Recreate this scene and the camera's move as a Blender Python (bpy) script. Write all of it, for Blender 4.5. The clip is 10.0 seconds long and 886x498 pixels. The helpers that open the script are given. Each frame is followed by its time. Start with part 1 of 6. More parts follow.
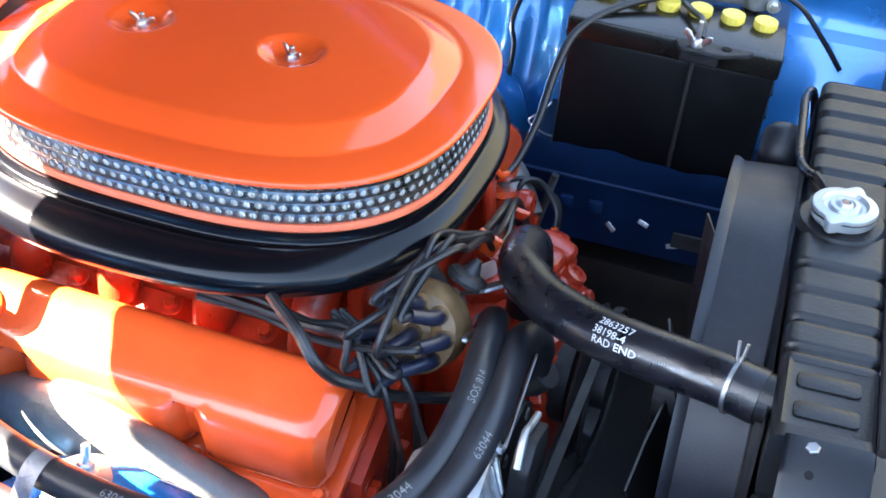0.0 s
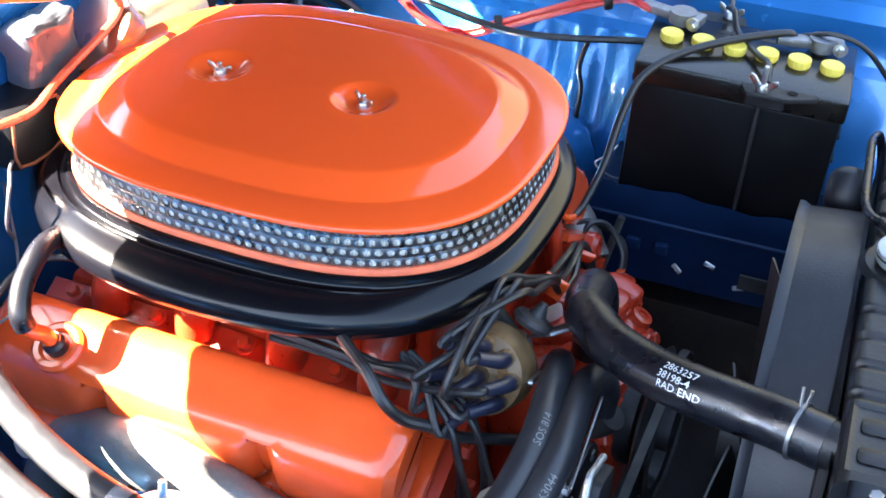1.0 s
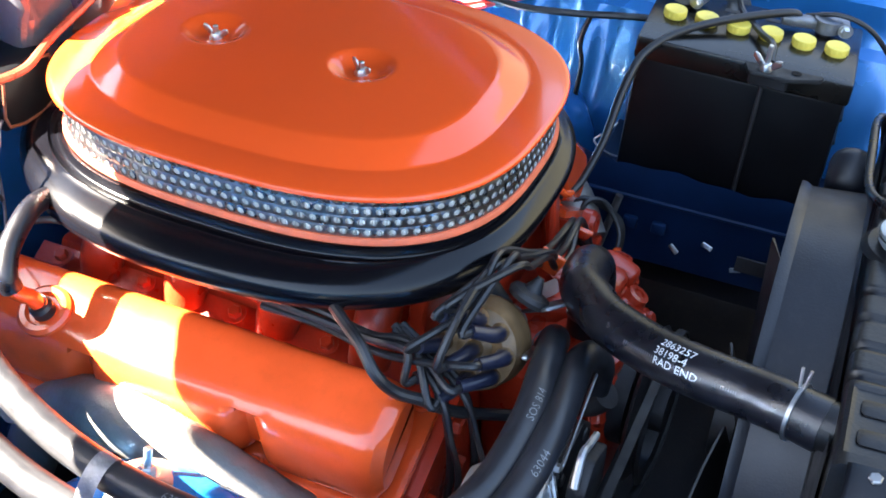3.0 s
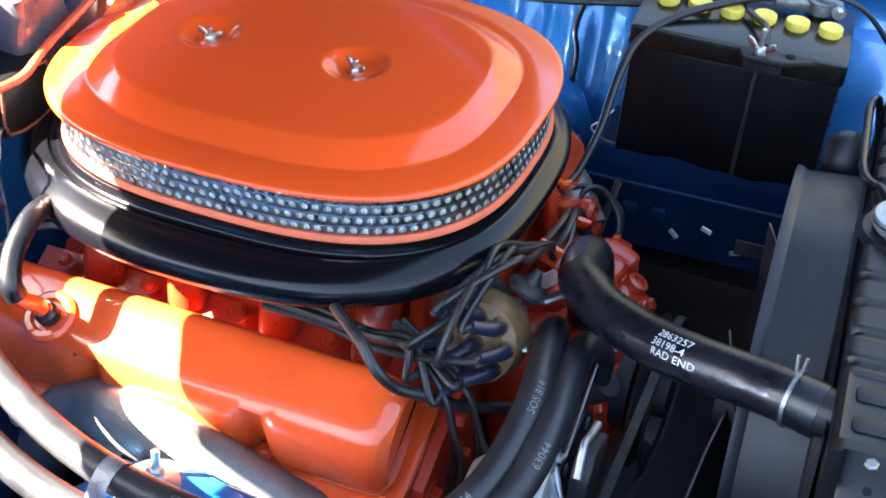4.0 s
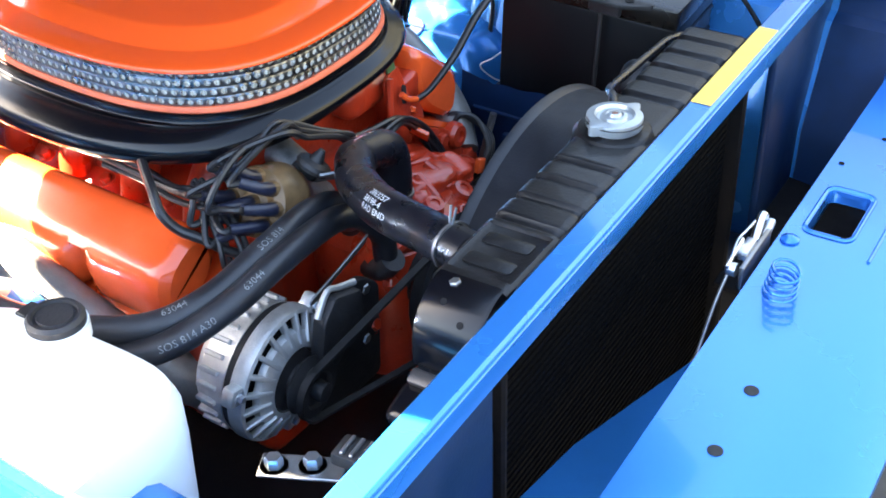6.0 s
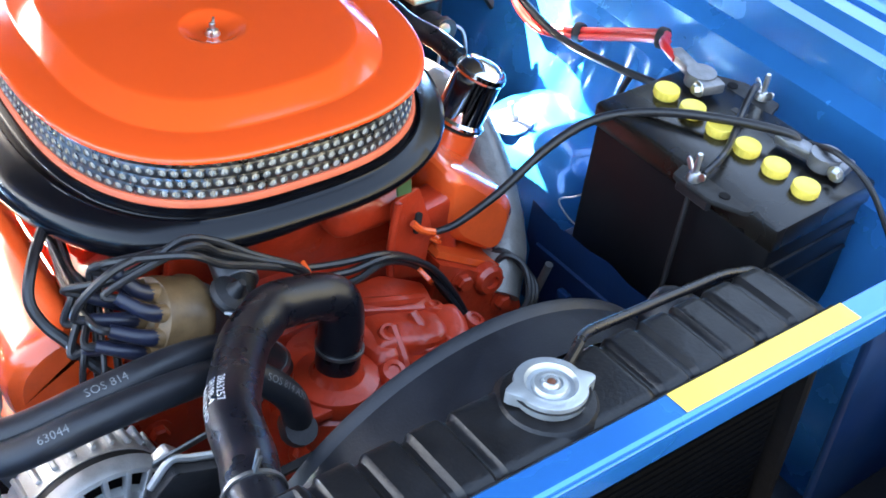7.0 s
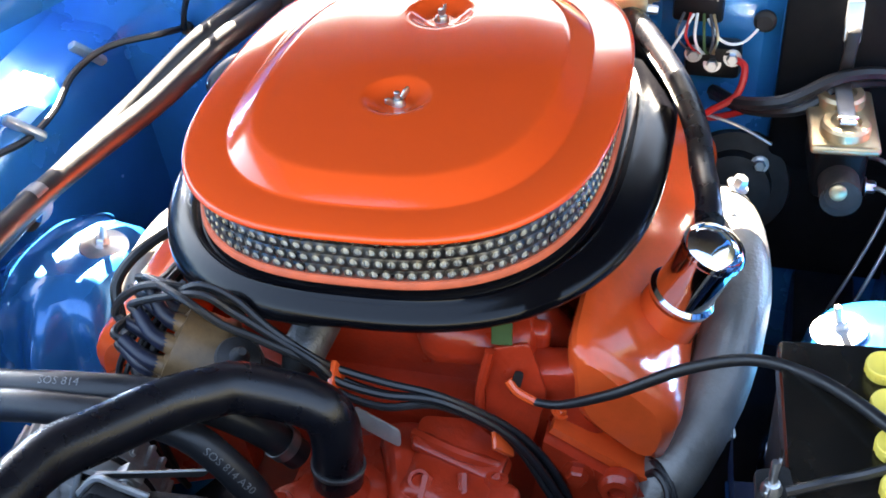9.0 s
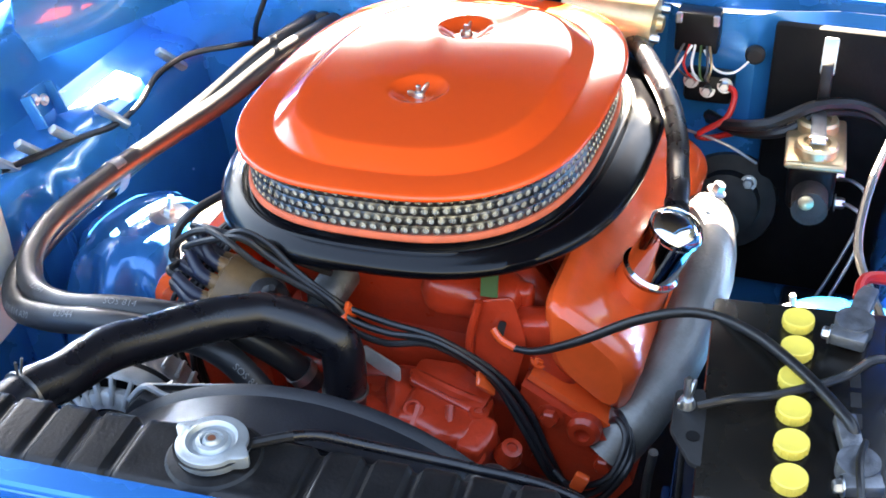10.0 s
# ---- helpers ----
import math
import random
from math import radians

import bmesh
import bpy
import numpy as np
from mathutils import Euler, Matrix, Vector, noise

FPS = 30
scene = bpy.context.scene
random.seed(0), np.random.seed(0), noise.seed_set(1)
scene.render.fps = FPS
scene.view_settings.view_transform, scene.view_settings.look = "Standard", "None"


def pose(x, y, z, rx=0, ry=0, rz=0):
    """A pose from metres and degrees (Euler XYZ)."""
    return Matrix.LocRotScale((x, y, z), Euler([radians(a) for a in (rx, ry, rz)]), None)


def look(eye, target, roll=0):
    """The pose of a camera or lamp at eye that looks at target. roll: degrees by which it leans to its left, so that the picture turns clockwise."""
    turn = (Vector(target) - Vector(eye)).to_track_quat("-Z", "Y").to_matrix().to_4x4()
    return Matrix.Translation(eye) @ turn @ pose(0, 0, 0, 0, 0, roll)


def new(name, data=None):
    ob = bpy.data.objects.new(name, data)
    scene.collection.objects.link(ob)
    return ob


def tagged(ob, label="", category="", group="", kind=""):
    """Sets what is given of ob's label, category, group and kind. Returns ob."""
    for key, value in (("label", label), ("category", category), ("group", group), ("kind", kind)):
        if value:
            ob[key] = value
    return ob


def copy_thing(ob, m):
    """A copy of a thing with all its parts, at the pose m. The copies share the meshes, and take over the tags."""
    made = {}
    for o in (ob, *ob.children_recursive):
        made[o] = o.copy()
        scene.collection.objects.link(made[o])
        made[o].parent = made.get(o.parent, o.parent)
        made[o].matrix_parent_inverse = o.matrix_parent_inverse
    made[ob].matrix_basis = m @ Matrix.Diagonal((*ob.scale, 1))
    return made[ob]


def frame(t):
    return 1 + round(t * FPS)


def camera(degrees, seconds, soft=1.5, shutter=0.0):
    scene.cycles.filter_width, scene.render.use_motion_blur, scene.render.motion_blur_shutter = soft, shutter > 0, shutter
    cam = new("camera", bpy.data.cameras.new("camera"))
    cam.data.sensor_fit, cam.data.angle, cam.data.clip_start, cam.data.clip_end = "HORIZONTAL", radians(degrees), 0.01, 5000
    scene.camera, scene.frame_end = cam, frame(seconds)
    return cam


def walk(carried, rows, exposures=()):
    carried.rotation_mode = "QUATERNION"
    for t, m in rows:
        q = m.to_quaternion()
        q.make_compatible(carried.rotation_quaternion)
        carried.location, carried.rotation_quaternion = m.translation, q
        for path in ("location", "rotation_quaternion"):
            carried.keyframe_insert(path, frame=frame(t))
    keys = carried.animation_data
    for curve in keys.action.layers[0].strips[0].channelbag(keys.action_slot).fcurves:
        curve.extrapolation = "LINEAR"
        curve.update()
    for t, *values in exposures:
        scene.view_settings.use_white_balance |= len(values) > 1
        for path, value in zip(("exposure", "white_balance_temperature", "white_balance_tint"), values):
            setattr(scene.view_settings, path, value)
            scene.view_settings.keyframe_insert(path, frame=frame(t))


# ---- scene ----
cam = camera(39.0, 10.0, 1.7)
PATH = [
    (0, (-1.064, -0.643, 1.543), (0.461, -0.102, 0.368), 3.0),
    (0.5, (-1.075, -0.645, 1.558), (0.442, -0.053, 0.398), 1.8),
    (1, (-1.079, -0.649, 1.568), (0.432, 0.005, 0.433), 1.0),
    (1.5, (-1.077, -0.658, 1.563), (0.44, 0.02, 0.45), 0.8),
    (2, (-1.073, -0.654, 1.55), (0.443, 0.012, 0.428), 0.5),
    (2.5, (-1.071, -0.648, 1.55), (0.44, 0.0, 0.411), 1.4),
    (3, (-1.07, -0.641, 1.546), (0.433, -0.006, 0.388), 2.7),
    (4.3, (-1.065, -0.662, 1.569), (0.408, -0.019, 0.379), 0.1),
    (4.5, (-1.090, -0.705, 1.556), (0.399, -0.035, 0.400), -1.2),
    (5, (-1.229, -0.808, 1.555), (0.302, -0.216, 0.412), -0.2),
    (5.2, (-1.250, -0.858, 1.568), (0.282, -0.286, 0.417), 0.7),
    (6.3, (-0.909, -1.275, 1.542), (0.309, -0.164, 0.41), 1.1),
    (6.5, (-0.781, -1.235, 1.551), (0.385, -0.094, 0.394), 5.6),
    (7, (-0.508, -1.201, 1.574), (0.456, 0.066, 0.363), 6.3),
    (7.5, (-0.19, -1.257, 1.553), (0.385, 0.201, 0.31), 1.2),
    (8, (0.009, -1.219, 1.566), (0.206, 0.334, 0.322), -0.6),
    (8.5, (0.157, -1.154, 1.575), (0.027, 0.412, 0.337), -3.0),
    (9, (0.33, -1.126, 1.575), (-0.096, 0.398, 0.352), -2.8),
    (9.5, (0.417, -1.185, 1.583), (-0.144, 0.311, 0.38), -3.8),
    (10, (0.483, -1.344, 1.608), (-0.085, 0.213, 0.488), -1.8),
]
walk(cam, [(t, look(eye, target, roll)) for t, eye, target, roll in PATH], [(0.0, 5.42, 7400, 10), (0.7, 5.37, 7400, 10), (1.8, 4.98, 7400, 10), (3.2, 4.98, 7400, 10), (4.6, 5.14, 7500, 10), (5.2, 5.22, 7600, 10), (6.5, 5.42, 7850, 10), (7.5, 5.44, 7800, 10), (8.0, 5.32, 7700, 10), (9.0, 4.97, 7750, 10), (9.5, 5.02, 7900, 10), (10.0, 5.2, 8000, 10)])

# ---- light: low sun behind the car, passing under the rear edge of the open hood ----
SUN_DIR = Vector((0.5, -1.0, -0.88)).normalized()
world = bpy.data.worlds.new("sky")
scene.world = world
world.use_nodes = True
wn = world.node_tree.nodes
sky = wn.new("ShaderNodeTexSky")
sky.sky_type = "NISHITA"
sky.sun_disc = False
sky.sun_elevation = math.asin(-SUN_DIR.z)
sky.sun_rotation = math.atan2(-SUN_DIR.x, -SUN_DIR.y)
wn["Background"].inputs["Strength"].default_value = 0.05
world.node_tree.links.new(sky.outputs["Color"], wn["Background"].inputs["Color"])
sun = new("sun", bpy.data.lights.new("sun", "SUN"))
sun.data.energy, sun.data.angle, sun.data.color = 5.0, radians(0.53), (1.0, 0.95, 0.88)
sun.matrix_world = Matrix.Translation((0, 0, 4)) @ SUN_DIR.to_track_quat("-Z", "Y").to_matrix().to_4x4()


# ---- materials ----
def mat(name, color, rough=0.5, metal=0.0, coat=0.0, vary=0.12, scale=14.0, bump=0.05, fine=220.0,
        dust=0.0, dust_color=(0.25, 0.22, 0.19), spec=0.5):
    """Principled surface with two scales of variation: broad stains and fine grain, both in colour, gloss and relief."""
    m = bpy.data.materials.new(name)
    m.use_nodes = True
    nt = m.node_tree
    n, l = nt.nodes, nt.links
    b = n["Principled BSDF"]
    b.inputs["Metallic"].default_value = metal
    b.inputs["Coat Weight"].default_value = coat
    b.inputs["Coat Roughness"].default_value = 0.05
    b.inputs["Specular IOR Level"].default_value = spec
    tc = n.new("ShaderNodeTexCoord")
    mp = n.new("ShaderNodeMapping")
    l.new(tc.outputs["Object"], mp.inputs["Vector"])
    broad = n.new("ShaderNodeTexNoise")
    broad.inputs["Scale"].default_value = scale
    broad.inputs["Detail"].default_value = 5
    grain = n.new("ShaderNodeTexNoise")
    grain.inputs["Scale"].default_value = fine
    grain.inputs["Detail"].default_value = 3
    for t in (broad, grain):
        l.new(mp.outputs["Vector"], t.inputs["Vector"])
    hue = n.new("ShaderNodeMix")
    hue.data_type = "RGBA"
    hue.blend_type = "MULTIPLY"
    hue.inputs["A"].default_value = (*color, 1)
    ramp = n.new("ShaderNodeMapRange")
    ramp.inputs["From Min"].default_value, ramp.inputs["From Max"].default_value = 0.3, 0.7
    ramp.inputs["To Min"].default_value, ramp.inputs["To Max"].default_value = 1 - vary, 1 + vary * 0.4
    l.new(broad.outputs["Fac"], ramp.inputs["Value"])
    grey = n.new("ShaderNodeCombineColor")
    for k in range(3):
        l.new(ramp.outputs["Result"], grey.inputs[k])
    l.new(grey.outputs["Color"], hue.inputs["B"])
    hue.inputs["Factor"].default_value = 1.0
    out = hue.outputs["Result"]
    if dust:
        specks = n.new("ShaderNodeTexNoise")
        specks.inputs["Scale"].default_value = scale * 3.1
        specks.inputs["Detail"].default_value = 9
        specks.inputs["Roughness"].default_value = 0.75
        l.new(mp.outputs["Vector"], specks.inputs["Vector"])
        cut = n.new("ShaderNodeMapRange")
        cut.inputs["From Min"].default_value, cut.inputs["From Max"].default_value = 0.5, 0.72
        cut.inputs["To Max"].default_value = dust
        l.new(specks.outputs["Fac"], cut.inputs["Value"])
        mixd = n.new("ShaderNodeMix")
        mixd.data_type = "RGBA"
        l.new(cut.outputs["Result"], mixd.inputs["Factor"])
        l.new(out, mixd.inputs["A"])
        mixd.inputs["B"].default_value = (*dust_color, 1)
        out = mixd.outputs["Result"]
    l.new(out, b.inputs["Base Color"])
    rr = n.new("ShaderNodeMapRange")
    rr.inputs["From Min"].default_value, rr.inputs["From Max"].default_value = 0.3, 0.7
    rr.inputs["To Min"].default_value = max(0.02, rough * 0.8)
    rr.inputs["To Max"].default_value = min(1.0, rough * 1.25)
    l.new(broad.outputs["Fac"], rr.inputs["Value"])
    l.new(rr.outputs["Result"], b.inputs["Roughness"])
    if bump:
        bp = n.new("ShaderNodeBump")
        bp.inputs["Strength"].default_value = bump
        bp.inputs["Distance"].default_value = 0.002
        l.new(grain.outputs["Fac"], bp.inputs["Height"])
        l.new(bp.outputs["Normal"], b.inputs["Normal"])
    return m


LID = mat("gloss orange enamel", (0.88, 0.090, 0.016), 0.12, 0, 0.35, 0.05, 6, 0.006, 500)
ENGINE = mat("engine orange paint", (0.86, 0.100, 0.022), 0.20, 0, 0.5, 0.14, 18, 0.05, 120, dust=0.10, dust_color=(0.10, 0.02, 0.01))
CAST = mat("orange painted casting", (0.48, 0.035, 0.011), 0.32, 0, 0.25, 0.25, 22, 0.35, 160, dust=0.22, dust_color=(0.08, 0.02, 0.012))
BLUE = mat("metallic blue body paint", (0.008, 0.190, 0.60), 0.27, 0.55, 0.5, 0.06, 4, 0.004, 900)
BLUE_IN = mat("blue paint of the engine bay", (0.010, 0.205, 0.56), 0.25, 0.36, 0.7, 0.16, 7, 0.02, 300, dust=0.08, dust_color=(0.03, 0.05, 0.08))
PLATED = mat("dull white zinc plate", (0.42, 0.46, 0.48), 0.38, 0.70, 0, 0.15, 60, 0.15, 300, dust=0.15, dust_color=(0.4, 0.4, 0.38))
BLACK_PAN = mat("semi gloss black enamel", (0.0026, 0.0026, 0.004), 0.20, 0, 0.0, 0.2, 8, 0.012, 300, dust=0.004, spec=0.30)
BLACK_SATIN = mat("satin black paint", (0.016, 0.016, 0.018), 0.38, 0, 0.1, 0.3, 18, 0.10, 260, dust=0.22, dust_color=(0.09, 0.075, 0.06))
TANK = mat("worn black radiator paint", (0.008, 0.008, 0.009), 0.36, 0, 0.08, 0.3, 30, 0.2, 240, dust=0.14, dust_color=(0.040, 0.030, 0.023), spec=0.28)
SHROUD = mat("dark grey plastic", (0.009, 0.010, 0.014), 0.42, 0, 0, 0.2, 20, 0.12, 420, spec=0.4, dust=0.08, dust_color=(0.08, 0.075, 0.07))
HEATER_RUBBER = mat("weathered black rubber", (0.015, 0.0155, 0.019), 0.40, 0, 0, 0.3, 30, 0.10, 520, dust=0.12, dust_color=(0.045, 0.043, 0.042))
RUBBER = mat("black rubber hose", (0.006, 0.006, 0.009), 0.29, 0, 0, 0.25, 40, 0.10, 520, dust=0.12, dust_color=(0.030, 0.029, 0.030), spec=0.5)
CABLE = mat("grey black cable jacket", (0.011, 0.011, 0.013), 0.38, 0, 0, 0.2, 60, 0.08, 500)
RED_CABLE = mat("red cable jacket", (0.52, 0.016, 0.014), 0.38, 0, 0, 0.15, 50, 0.05, 500)
CASE = mat("black battery plastic", (0.006, 0.006, 0.007), 0.36, 0, 0, 0.3, 12, 0.10, 700, dust=0.08, dust_color=(0.020, 0.015, 0.013), spec=0.18)
# brown flecks put the sheen on the battery top into its colour
CASE_TOP = mat("brown sheened battery plastic", (0.008, 0.007, 0.006), 0.24, 0, 0, 0.35, 9, 0.06, 700, dust=0.35, dust_color=(0.032, 0.022, 0.016), spec=0.45)
YELLOW = mat("yellow plastic", (0.88, 0.67, 0.11), 0.42, 0, 0, 0.08, 60, 0.05, 500)
STICKER = mat("yellow paper sticker", (0.86, 0.58, 0.10), 0.55, 0, 0.1, 0.06, 20, 0.03, 300)
CHROME = mat("chrome plate", (0.80, 0.81, 0.83), 0.07, 1.0, 0, 0.05, 20, 0.01, 400)
ZINC = mat("bright zinc plate", (0.66, 0.68, 0.70), 0.36, 1.0, 0, 0.18, 40, 0.10, 300, dust=0.15, dust_color=(0.4, 0.4, 0.38))
SCREEN = mat("galvanised perforated screen", (0.34, 0.345, 0.35), 0.30, 1.0, 0, 0.25, 40, 0.06, 300)
PAPER = mat("filter paper", (0.86, 0.85, 0.81), 0.8, 0, 0, 0.12, 60, 0.1, 300)
ALU = mat("cast aluminium", (0.60, 0.60, 0.59), 0.46, 0.7, 0, 0.2, 40, 0.3, 260, dust=0.15, dust_color=(0.12, 0.11, 0.1))
STEEL = mat("grey steel", (0.30, 0.30, 0.30), 0.38, 0.9, 0, 0.25, 40, 0.15, 260, dust=0.2, dust_color=(0.12, 0.1, 0.08))
LEAD = mat("dull lead", (0.25, 0.26, 0.28), 0.45, 0.8, 0, 0.3, 80, 0.4, 300, dust=0.2)
MANIFOLD = mat("silver manifold paint", (0.24, 0.23, 0.215), 0.42, 0.45, 0, 0.28, 18, 0.35, 200, dust=0.30, dust_color=(0.14, 0.10, 0.08))
ZINC_GOLD = mat("gold cadmium plate", (0.66, 0.50, 0.30), 0.34, 0.75, 0, 0.2, 40, 0.1, 300, dust=0.1)
CAST_IRON = mat("dark cast iron", (0.045, 0.042, 0.04), 0.6, 0.4, 0, 0.3, 30, 0.4, 200)
BROWN = mat("tan moulded plastic", (0.170, 0.098, 0.045), 0.38, 0, 0, 0.35, 50, 0.15, 300, dust=0.25, dust_color=(0.05, 0.035, 0.02), spec=0.35)
# bay blue with the shade of its low places put into the colour
SHADE_BLUE = mat("shade darkened blue paint", (0.002, 0.020, 0.068), 0.48, 0.1, 0.0, 0.3, 12, 0.1, 240, dust=0.2, dust_color=(0.008, 0.012, 0.02), spec=0.2)
# near black for holes, black parts and sheets that stand for shade
DEEP_BLACK = mat("deep black", (0.005, 0.005, 0.006), 0.7, 0, 0, 0.3, 30, 0.2, 240, spec=0.15)
CORE = mat("dead black core paint", (0.0025, 0.0025, 0.003), 0.9, 0, 0, 0.3, 30, 0.2, 240, spec=0.05)
JUG = mat("milky white plastic", (0.80, 0.80, 0.78), 0.45, 0, 0, 0.04, 10, 0.02, 300)
WHITE_INK = mat("white print", (0.66, 0.67, 0.67), 0.6, 0, 0, 0.25, 300, 0)
GREY_INK = mat("worn grey print", (0.19, 0.195, 0.20), 0.6, 0, 0, 0.6, 300, 0)
VINYL = mat("grey vinyl sleeve", (0.07, 0.072, 0.085), 0.32, 0, 0.2, 0.25, 30, 0.1, 200)
COPPER = mat("brown varnished metal", (0.24, 0.09, 0.05), 0.3, 0.4, 0.3, 0.25, 30, 0.08, 300)
TINT = mat("dark dusty metal", (0.025, 0.024, 0.026), 0.5, 0.3, 0, 0.3, 25, 0.25, 250, dust=0.2, dust_color=(0.07, 0.06, 0.05))
ASPHALT = mat("dusty asphalt", (0.080, 0.074, 0.068), 0.85, 0, 0, 0.3, 3, 0.6, 90, dust=0.2, dust_color=(0.11, 0.10, 0.09))
SURROUND = mat("dull unseen surround", (0.055, 0.058, 0.045), 0.9, 0, 0, 0.3, 0.6, 0.2, 8)
RING = mat("salmon rubber", (0.70, 0.135, 0.060), 0.6, 0, 0, 0.2, 60, 0.3, 300)
GROMMET = mat("matt black rubber", (0.008, 0.008, 0.009), 0.6, 0, 0, 0.2, 60, 0.1, 400)
RED_WIRE = mat("red brown cable jacket", (0.42, 0.075, 0.040), 0.28, 0, 0.3, 0.2, 40, 0.04, 400)
BOOT = mat("dark navy rubber", (0.010, 0.013, 0.030), 0.36, 0, 0, 0.2, 60, 0.06, 400, dust=0.10, dust_color=(0.04, 0.04, 0.05))
GREEN_TAPE = mat("faded green tape", (0.05, 0.10, 0.03), 0.6, 0, 0, 0.2, 60, 0.1, 400)


# ---- mesh helpers ----
BASED = set()


def part(name, bm, material, parent=None, label="", at=None, sharp=32):
    """Links a bmesh as one mesh object, smooth but for edges sharper than the given angle."""
    limit = radians(sharp)
    bm.normal_update()
    for f in bm.faces:
        f.smooth = True
    for e in bm.edges:
        if len(e.link_faces) != 2 or e.calc_face_angle(0) > limit:
            e.smooth = False
    me = bpy.data.meshes.new(name)
    bm.to_mesh(me)
    bm.free()
    me.materials.append(material)
    ob = new(name, me)
    if parent:
        ob.parent = parent
        if parent in BASED:
            ob.matrix_parent_inverse = parent.matrix_basis.inverted()
    if at is not None:
        ob.matrix_basis = at
    if label:
        tagged(ob, label)
    return ob


def thing(name, label, category, at=None, group="", kind="", base=None):
    """An Empty for a thing of several parts: at gives the parts' own axes, base leaves the parts in the world's axes."""
    ob = new(name)
    ob.empty_display_size = 0.05
    if at is not None:
        ob.matrix_basis = at
    if base is not None:
        ob.matrix_basis = Matrix.Translation(base)
        BASED.add(ob)
    return tagged(ob, label, category, group, kind)


def join(bm, other, m=None):
    """Adds another bmesh, placed by m, to bm."""
    if m is not None:
        other.transform(m)
    me = bpy.data.meshes.new("tmp")
    other.to_mesh(me)
    other.free()
    bm.from_mesh(me)
    bpy.data.meshes.remove(me)
    return bm


def box(x, y, z, bevel=0.003, seg=2, m=None):
    bm = bmesh.new()
    bmesh.ops.create_cube(bm, size=1.0, matrix=Matrix.Diagonal((x, y, z, 1)))
    if bevel:
        bmesh.ops.bevel(bm, geom=bm.edges[:], offset=min(bevel, 0.45 * min(x, y, z)), segments=seg, affect="EDGES", profile=0.5)
    if m is not None:
        bm.transform(m)
    return bm


def loft(rings, close=True, ends=(True, True)):
    """Skin through rings of equally many points."""
    bm = bmesh.new()
    rows = [[bm.verts.new(p) for p in r] for r in rings]
    n = len(rows[0])
    for a, b in zip(rows, rows[1:]):
        for k in range(n if close else n - 1):
            j = (k + 1) % n
            bm.faces.new((a[k], a[j], b[j], b[k]))
    if ends[0]:
        bm.faces.new(rows[0][::-1])
    if ends[1]:
        bm.faces.new(rows[-1])
    bmesh.ops.recalc_face_normals(bm, faces=bm.faces[:])
    return bm


def lathe(profile, seg=32, m=None, ends=(True, True)):
    """Turns (radius, height) pairs about z."""
    rings = [[Vector((r * math.cos(2 * math.pi * k / seg), r * math.sin(2 * math.pi * k / seg), z)) for k in range(seg)] for r, z in profile]
    bm = loft(rings, True, ends)
    if m is not None:
        bm.transform(m)
    return bm


def curve_points(points, res=8):
    """A smooth line through the given points."""
    p = [Vector(q) for q in points]
    p = [2 * p[0] - p[1]] + p + [2 * p[-1] - p[-2]]
    out = []
    for i in range(1, len(p) - 2):
        for k in range(res):
            t = k / res
            a, b, c, d = p[i - 1 : i + 3]
            out.append(0.5 * (2 * b + (c - a) * t + (2 * a - 5 * b + 4 * c - d) * t * t + (3 * b - a - 3 * c + d) * t ** 3))
    out.append(p[-2])
    return out


def frames(line):
    """Each point of a line with two axes across it that do not twist."""
    out = []
    side = None
    for i, q in enumerate(line):
        d = (line[min(i + 1, len(line) - 1)] - line[max(i - 1, 0)]).normalized()
        if side is None:
            side = d.cross(Vector((0, 0, 1)) if abs(d.z) < 0.9 else Vector((0, 1, 0))).normalized()
        side = (side - d * side.dot(d)).normalized()
        out.append((q, side, side.cross(d).normalized(), d))
    return out


def tube(points, radius, seg=12, res=8, wobble=0.0):
    """A round hose or cable through the points; radius may be a function of 0..1 along it."""
    fr = frames(curve_points(points, res))
    rings = []
    for i, (q, a, b, d) in enumerate(fr):
        r = radius(i / (len(fr) - 1)) if callable(radius) else radius
        if wobble:
            r *= 1 + wobble * noise.noise(q * 60)
        rings.append([q + r * (math.cos(2 * math.pi * k / seg) * a + math.sin(2 * math.pi * k / seg) * b) for k in range(seg)])
    return loft(rings)


def prism(outline, depth, bevel=0.0, m=None):
    """An outline in x, y pulled up by depth along z, with rounded edges."""
    bm = bmesh.new()
    f = bm.faces.new([bm.verts.new((x, y, 0)) for x, y in outline])
    r = bmesh.ops.extrude_face_region(bm, geom=[f])
    bmesh.ops.translate(bm, verts=[v for v in r["geom"] if isinstance(v, bmesh.types.BMVert)], vec=(0, 0, depth))
    bmesh.ops.recalc_face_normals(bm, faces=bm.faces[:])
    if bevel:
        bmesh.ops.bevel(bm, geom=bm.edges[:], offset=bevel, segments=2, affect="EDGES", profile=0.5)
    if m is not None:
        bm.transform(m)
    return bm


def axis_to(place, direction, roll=0.0):
    """The pose of a thing whose own z points along direction."""
    return Matrix.Translation(place) @ Vector(direction).to_track_quat("Z", "Y").to_matrix().to_4x4() @ pose(0, 0, 0, 0, 0, roll)


def hexbolt(r=0.006, h=0.005, washer=True):
    bm = lathe([(r, 0), (r, h * 0.75), (r * 0.8, h)], 6)
    if washer:
        join(bm, lathe([(r * 1.5, -0.0015), (r * 1.5, 0.0)], 16))
    return bm


